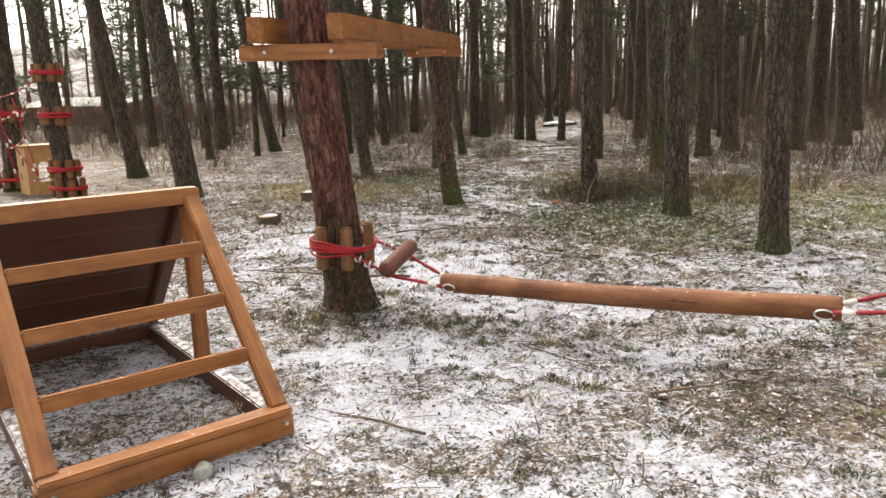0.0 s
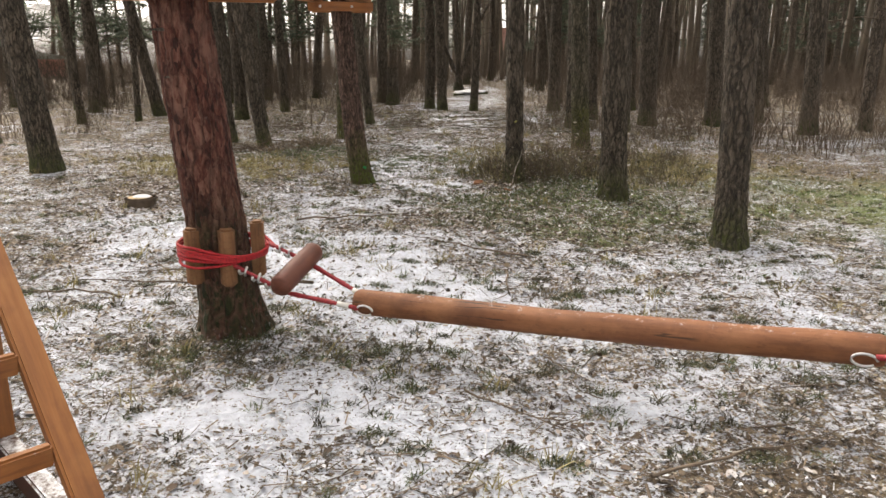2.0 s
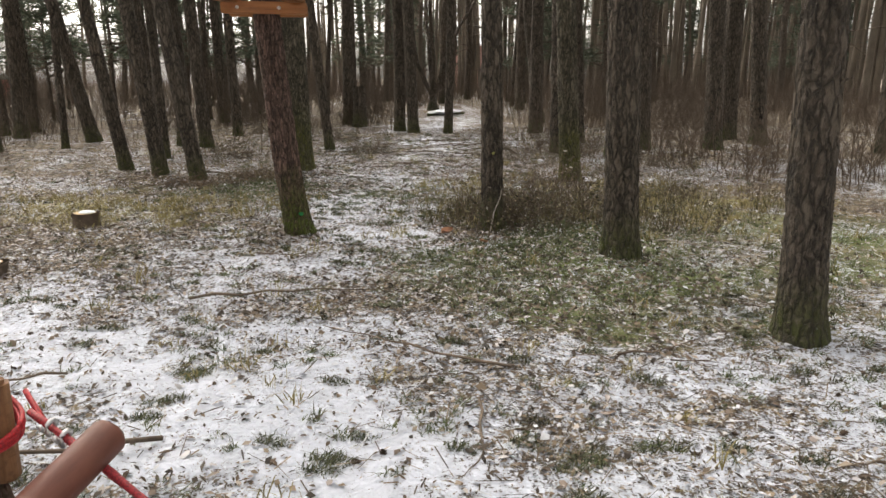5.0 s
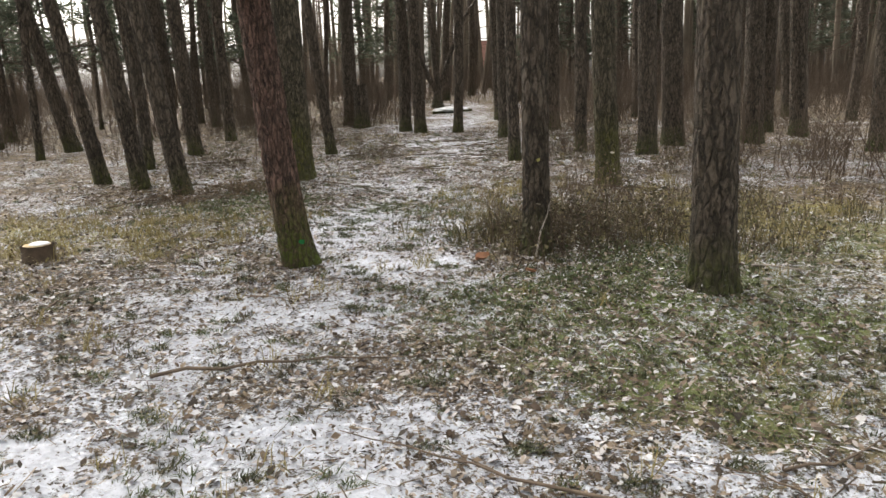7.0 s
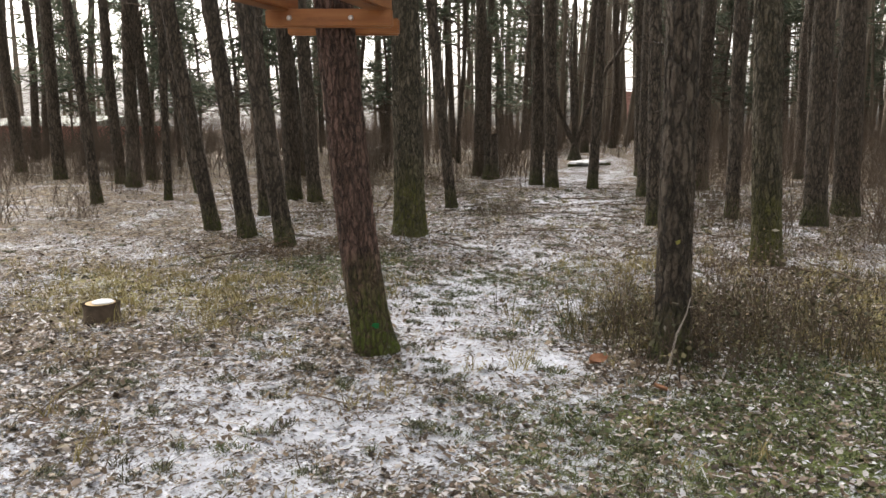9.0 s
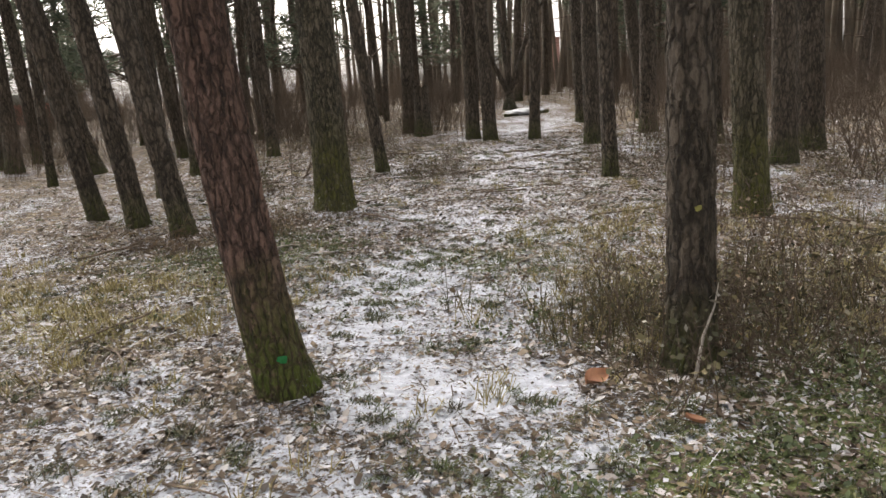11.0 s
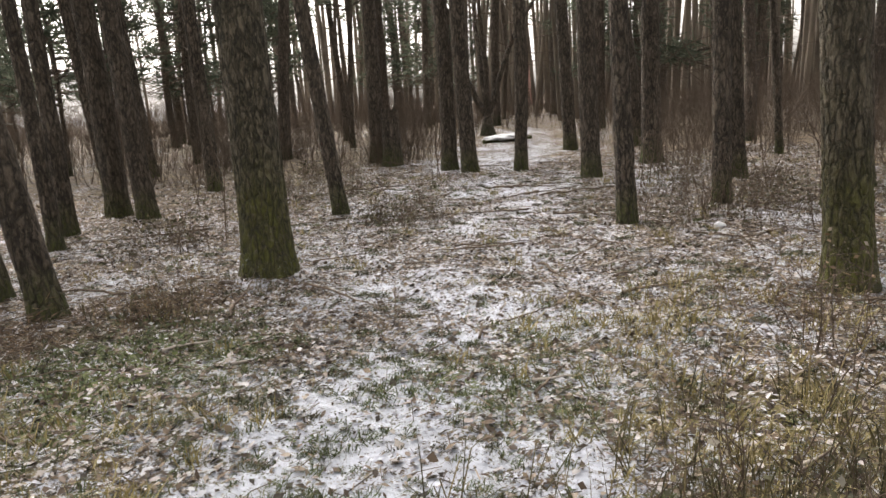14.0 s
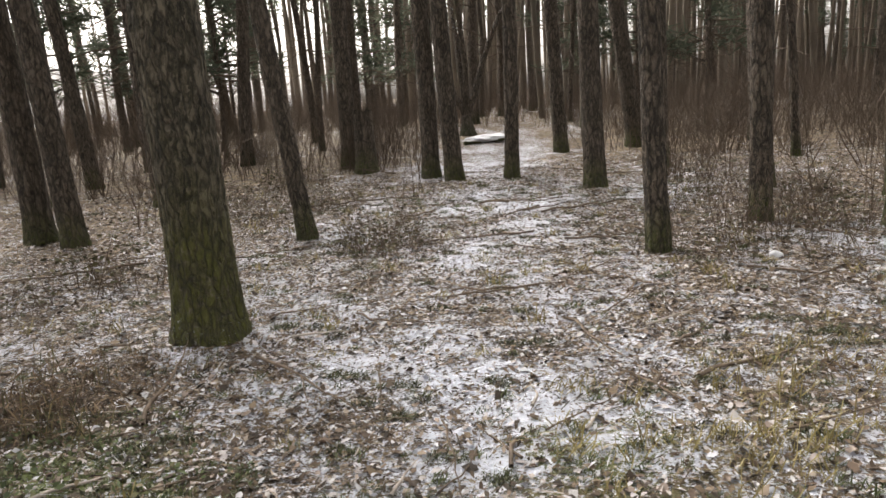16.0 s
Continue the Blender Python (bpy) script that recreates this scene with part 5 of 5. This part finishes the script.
# ---- litter and grass ----
def litter_stuff():
    rs = np.random.RandomState(9)
    n = 300000
    y = 1.0 + 22 * rs.rand(n) ** 1.15
    x = trail(y) + rs.randn(n) * (1.1 + 0.15 * y)
    keep = rs.rand(n) > np.clip(snowy(x, y) * 1.7 - 0.42, 0, 0.9)
    x, y = x[keep], y[keep]
    n = len(x)
    a, size = rs.rand(n) * 6.283, np.where(rs.rand(n) < 0.05, 0.018 + 0.02 * rs.rand(n), 0.007 + 0.02 * rs.rand(n) ** 2.2)
    size = size * (0.62 + 0.38 * step(3, 8, y))
    slim = 0.25 + 0.45 * rs.rand(n)
    z = land(x, y) + 0.004
    tip = rs.randn(n, 2) * 0.35
    c, s = np.cos(a), np.sin(a)
    verts = np.zeros((n, 4, 3))
    for k, (u, v) in enumerate(((-1, 0), (0, -1), (1, 0), (0, 1))):
        lx, ly = u * size, v * size * slim
        verts[:, k, 0] = x + lx * c - ly * s
        verts[:, k, 1] = y + lx * s + ly * c
        verts[:, k, 2] = z + lx * tip[:, 0] + ly * tip[:, 1] + (0.3 * size if v else 0) * rs.rand(n) + 0.004
    faces = np.arange(n * 4).reshape(n, 4)
    tagged(part("leaf_litter", quick_mesh("leaf_litter", verts.reshape(-1, 3), faces), LITTER), "dry fallen leaves and bark flakes, some frosted", "leaf litter", kind="stuff")


litter_stuff()


def flake_stuff():
    """Larger leaves and bark flakes, curled, many of them frosted pale."""
    rs = np.random.RandomState(29)
    n = 120000
    y = 2.0 + 20 * rs.rand(n) ** 0.85
    x = trail(y) + rs.randn(n) * (1.2 + 0.16 * y)
    keep = (rs.rand(n) > np.clip(snowy(x, y) * 1.9 - 0.35, 0, 0.93)) & (rs.rand(n) < 0.25 + 0.75 * step(6, 11, y))
    x, y = x[keep], y[keep]
    n = len(x)
    a, size, slim = rs.rand(n) * 6.283, 0.009 + 0.022 * rs.rand(n) ** 2.0, 0.25 + 0.4 * rs.rand(n)
    curl, tip = 0.5 * rs.rand(n), rs.randn(n, 2) * 0.22
    c, s = np.cos(a), np.sin(a)
    z = land(x, y) + 0.008
    verts = np.zeros((n, 6, 3))
    for k, (u, v) in enumerate(((-1, 0), (-0.35, -1), (0.45, -0.85), (1, 0), (0.45, 0.85), (-0.35, 1))):
        lx, ly = u * size, v * size * slim
        verts[:, k, 0] = x + lx * c - ly * s
        verts[:, k, 1] = y + lx * s + ly * c
        verts[:, k, 2] = z + lx * tip[:, 0] + ly * tip[:, 1] + abs(v) * curl * size * slim
    k = np.arange(n)[:, None] * 6
    quads = np.concatenate([k + np.array([[0, 1, 2, 3]]), k + np.array([[0, 3, 4, 5]])])
    tagged(part("leaf_flakes", quick_mesh("leaf_flakes", verts.reshape(-1, 3), quads), FLAKE), "curled fallen leaves, many of them frosted pale", "leaf litter", kind="stuff")


flake_stuff()


def twig_stuff():
    rs = np.random.RandomState(19)
    n = 26000
    y = 1.0 + 21 * rs.rand(n) ** 1.1
    x = trail(y) + rs.randn(n) * (1.1 + 0.14 * y)
    keep = rs.rand(n) > np.clip(snowy(x, y) * 1.6 - 0.4, 0, 0.75)
    x, y = x[keep], y[keep]
    n = len(x)
    a = rs.rand(n) * 6.283
    ln, wd = 0.025 + 0.07 * rs.rand(n) ** 2, 0.0012 + 0.002 * rs.rand(n)
    c, s = np.cos(a), np.sin(a)
    tilt = rs.randn(n) * 0.12
    z = land(x, y) + 0.009
    verts = np.zeros((n, 4, 3))
    for k, (u, v, h) in enumerate(((-1, -1, 0.0), (1, -1, 0.0), (1, 1, 0.7), (-1, 1, 0.7))):
        verts[:, k, 0] = x + u * ln * c - v * wd * s
        verts[:, k, 1] = y + u * ln * s + v * wd * c
        verts[:, k, 2] = z + u * ln * tilt + h * wd
    tagged(part("twig_litter", quick_mesh("twig_litter", verts.reshape(-1, 3), np.arange(n * 4).reshape(n, 4)), LITTER), "tiny twigs and needles strewn over the litter", "twig litter", kind="stuff")


twig_stuff()


def blades(name, tx, ty, height, per, mat, label, seed, lean=0.8, wide=0.003):
    rs = np.random.RandomState(seed)
    n = len(tx)
    x = np.repeat(tx, per) + rs.randn(n * per) * 0.034 * (height / 0.1) ** 0.5
    y = np.repeat(ty, per) + rs.randn(n * per) * 0.034 * (height / 0.1) ** 0.5
    m = n * per
    h = height * (0.4 + 0.9 * rs.rand(m)) * np.repeat(0.6 + 0.8 * rs.rand(n), per)
    a = rs.rand(m) * 6.283
    out = h * lean * rs.rand(m)
    z = land(x, y) - 0.004
    side = np.stack([-np.sin(a + 1), np.cos(a + 1)], 1) * wide
    v = np.zeros((m, 5, 3))
    base = np.stack([x, y], 1)
    mid = base + np.stack([np.cos(a), np.sin(a)], 1) * (out * 0.35)[:, None]
    end = base + np.stack([np.cos(a), np.sin(a)], 1) * out[:, None]
    v[:, 0, :2], v[:, 1, :2], v[:, 2, :2], v[:, 3, :2], v[:, 4, :2] = base - side, base + side, mid + side * 0.8, mid - side * 0.8, end
    v[:, 0, 2] = v[:, 1, 2] = z
    v[:, 2, 2] = v[:, 3, 2] = z + h * 0.55
    v[:, 4, 2] = z + h * (1 - 0.62 * np.minimum(1, out / h))
    k = np.arange(m)[:, None] * 5
    tris = np.concatenate([k + np.array([[0, 1, 2]]), k + np.array([[0, 2, 3]]), k + np.array([[3, 2, 4]])])
    tagged(part(name, quick_mesh(name, v.reshape(-1, 3), tris), mat), label, "grass", kind="stuff")


def tuft_places(seed, n, weight, spread_x=3.2):
    rs = np.random.RandomState(seed)
    y = 1.5 + 20 * rs.rand(n)
    x = trail(y) + rs.randn(n) * spread_x
    keep = rs.rand(n) < weight(x, y)
    return x[keep], y[keep]


gx, gy = tuft_places(1, 21000, lambda x, y: np.clip(0.03 + 0.75 * greens(x, y) + 0.2 * (field(x, y, 2.4, 41) > 0.74) + 0.8 * near(x, y, -0.75, 4.95, 0.35) + 0.4 * near(x, y, 0.3, 4.7, 0.3), 0, 1))
blades("green_grass", gx, gy, 0.042, 24, GRASS, "short green winter grass tufts in the litter", 2, 2.6, 0.0026)
sx, sy = tuft_places(3, 14000, lambda x, y: np.clip(0.02 + 0.7 * straws(x, y), 0, 1))
blades("straw_grass", sx, sy, 0.12, 16, STRAW, "bleached dry grass in tufts", 4, 1.8)


# ---- small marks and a leaf ----
def paint_mark(x, y, z, radius, face, mat, size, name, label, category):
    """A thin daub that follows the trunk's round."""
    bm = bmesh.new()
    n = 14
    c = bm.verts.new((0, -0.004, 0))
    ring = []
    for k in range(n):
        a = 2 * math.pi * k / n
        r = size * (0.75 + 0.5 * noise.noise(Vector((math.cos(a) * 1.5, math.sin(a) * 1.5, z * 9))))
        px, pz = r * math.cos(a), 0.7 * r * math.sin(a)
        ring.append(bm.verts.new((px, px * px / (2 * radius), pz)))
    for k in range(n):
        bm.faces.new((c, ring[k], ring[(k + 1) % n]))
    bmesh.ops.solidify(bm, geom=bm.faces[:], thickness=0.004)
    ob = part(name, bm, mat)
    ob.matrix_world = pose(x + radius * math.sin(face), y - radius * math.cos(face), z, 0, 0, math.degrees(face))
    return tagged(ob, label, category)


GREEN_PAINT = plain("green_paint", (0.02, 0.3, 0.08), 0.5, 0, 0.3, 50)
LICHEN = plain("yellow_lichen", (0.5, 0.48, 0.16), 0.9, 0, 0.4, 60)
paint_mark(0.125, 10.25, 0.17, 0.205, 0.3, GREEN_PAINT, 0.035, "paint_mark", "bright green paint daub on a pine's mossy foot", "paint mark")
paint_mark(2.06, 10.16, 0.72, 0.122, -0.1, LICHEN, 0.024, "lichen_patch", "pale yellow lichen on a slim pine", "lichen")


def dry_leaf(x, y, size, turn):
    bm = bmesh.new()
    rows = []
    for i in range(7):
        u = i / 6
        w = size * 0.42 * math.sin(math.pi * min(0.97, u + 0.03)) ** 0.8
        rows.append([bm.verts.new((size * (u - 0.5), w * v, 0.02 + 0.25 * size * v * v + 0.2 * size * (u - 0.5) ** 2)) for v in (-1, -0.5, 0, 0.5, 1)])
    for a, b in zip(rows, rows[1:]):
        for k in range(4):
            bm.faces.new((a[k], a[k + 1], b[k + 1], b[k]))
    ob = part("dry_leaf", bm, RUST, smooth=True)
    ob.matrix_world = pose(x, y, ground_at(x, y), 12, -8, turn)
    return tagged(ob, "large rust-orange dry leaf on the litter", "leaf", "large dry leaves")


RUST = plain("rust_leaf", (0.42, 0.21, 0.12), 0.7, 0, 0.35, 30)
for x, y, size, turn in ((1.6, 10.06, 0.13, 20), (1.86, 9.6, 0.08, 140)):
    dry_leaf(x, y, size, turn)

# ---- withered tussocks and a snowy lump ----
WITHERED = islands("withered_grass", [(0.0, (0.02, 0.02, 0.011)), (0.5, (0.05, 0.05, 0.022)), (0.85, (0.09, 0.085, 0.035)), (1.0, (0.16, 0.12, 0.06))])
wx, wy = tuft_places(6, 15000, lambda x, y: np.clip(0.16 * (field(x, y, 3.0, 51) > 0.76) + 0.75 * near(x, y, -0.8, 4.92, 0.38) + 0.35 * near(x, y, -0.5, 5.3, 0.45)
                                                     + 0.5 * near(x, y, 0.2, 4.75, 0.3) + 0.45 * near(x, y, 0.8, 4.5, 0.3) + 0.3 * near(x, y, 1.7, 4.2, 0.35)
                                                     + 0.4 * near(x, y, -0.1, 10.05, 0.3) + 0.3 * near(x, y, -0.9, 13.2, 0.7), 0, 1), 2.6)
blades("withered_grass", wx, wy, 0.042, 32, WITHERED, "dark withered grass in flat tussocks", 7, 2.8, 0.003)
TUSSOCK = islands("green_tussock_blades", [(0.0, (0.025, 0.032, 0.014)), (0.5, (0.06, 0.075, 0.028)), (0.85, (0.1, 0.115, 0.045)), (1.0, (0.2, 0.16, 0.08))])
fx, fy = tuft_places(16, 9000, lambda x, y: 0.09 * np.clip(near(x, y, 1.8, 5.0, 1.8) + 0.5 * (y > 5.6), 0, 1), 2.4)
blades("flat_tussocks", np.repeat(fx, 5) + np.tile([-0.05, 0.05, 0.0, 0.02, -0.03], len(fx)), np.repeat(fy, 5) + np.tile([0.01, -0.01, 0.025, -0.03, 0.0], len(fx)), 0.032, 26, TUSSOCK, "dark green flattened tussocks poking out of snow", 17, 3.0, 0.003)
CONE = plain("pine_cone_scales", (0.12, 0.082, 0.055), 0.9, 0, 0.5, 60)


def pine_cone(seed):
    """Overlapping rings of scales round a short spindle."""
    bm = bmesh.new()
    for i in range(6):
        u = i / 5
        r = 0.016 * math.sin(math.pi * (0.18 + 0.72 * u)) + 0.003
        for k in range(7):
            a = 2 * math.pi * (k + 0.5 * (i % 2)) / 7 + seed
            c, q = math.cos(a), math.sin(a)
            z = 0.016 + r * q
            tip = bm.verts.new((0.042 * (u - 0.5) + 0.008, 1.25 * r * c, 0.016 + 1.25 * r * q))
            one = bm.verts.new((0.042 * (u - 0.5) - 0.003, r * 0.7 * math.cos(a - 0.5), 0.016 + r * 0.7 * math.sin(a - 0.5)))
            two = bm.verts.new((0.042 * (u - 0.5) - 0.003, r * 0.7 * math.cos(a + 0.5), 0.016 + r * 0.7 * math.sin(a + 0.5)))
            back = bm.verts.new((0.042 * (u - 0.5) - 0.006, r * 0.3 * c, 0.016 + r * 0.3 * q))
            for f in ((tip, one, two), (one, back, two), (tip, two, back), (tip, back, one)):
                bm.faces.new(f)
    ob = part("pine_cone", bm, CONE)
    return tagged(ob, "small dark fallen pine cone on snowy litter", "pine cone", "fallen pine cones")


rng = random.Random(31)
cone_spots = []
while len(cone_spots) < 70:
    x, y = rng.gauss(2.0, 1.3), rng.uniform(3.6, 9.0)
    if abs(x) > 0.3 or not 4.6 < y < 5.6:
        cone_spots.append((x, y))
scatter([pine_cone(k) for k in range(3)], cone_spots, rng, 0.6, 0.95, 0.004)
DARK_STICKS = [fallen_stick(40 + k, 0.3 + 0.1 * k, 0.005, 1 + k % 2) for k in range(4)]
for ob in DARK_STICKS:
    ob.data.materials.clear()
    ob.data.materials.append(TWIG)
scatter(DARK_STICKS, [(rng.uniform(0.9, 3.6), rng.uniform(3.9, 8.0)) for _ in range(26)], rng, 0.6, 1.2, -0.004)
pebble(4.25, 15.7, 0.055, SNOW, "snowy_lump", "small lump white with snow on the litter", "stone", 0.85)
OLIVE = islands("olive_dry_grass", [(0.0, (0.05, 0.045, 0.018)), (0.45, (0.09, 0.088, 0.032)), (0.8, (0.19, 0.155, 0.065)), (1.0, (0.34, 0.27, 0.13))])
tx, ty = tuft_places(26, 16000, lambda x, y: np.clip(0.8 * near(x, y, 1.95, 10.75, 0.45) + 0.7 * near(x, y, 2.7, 11.0, 0.6) + 0.5 * near(x, y, 3.5, 10.5, 0.6) + 0.35 * near(x, y, 4.6, 10.7, 0.9) + 0.3 * near(x, y, -0.7, 14.3, 0.5), 0, 1))
blades("tall_dry_grass", tx, ty, 0.26, 12, OLIVE, "tall olive-brown dry grass standing in scrub", 27, 0.9, 0.003)
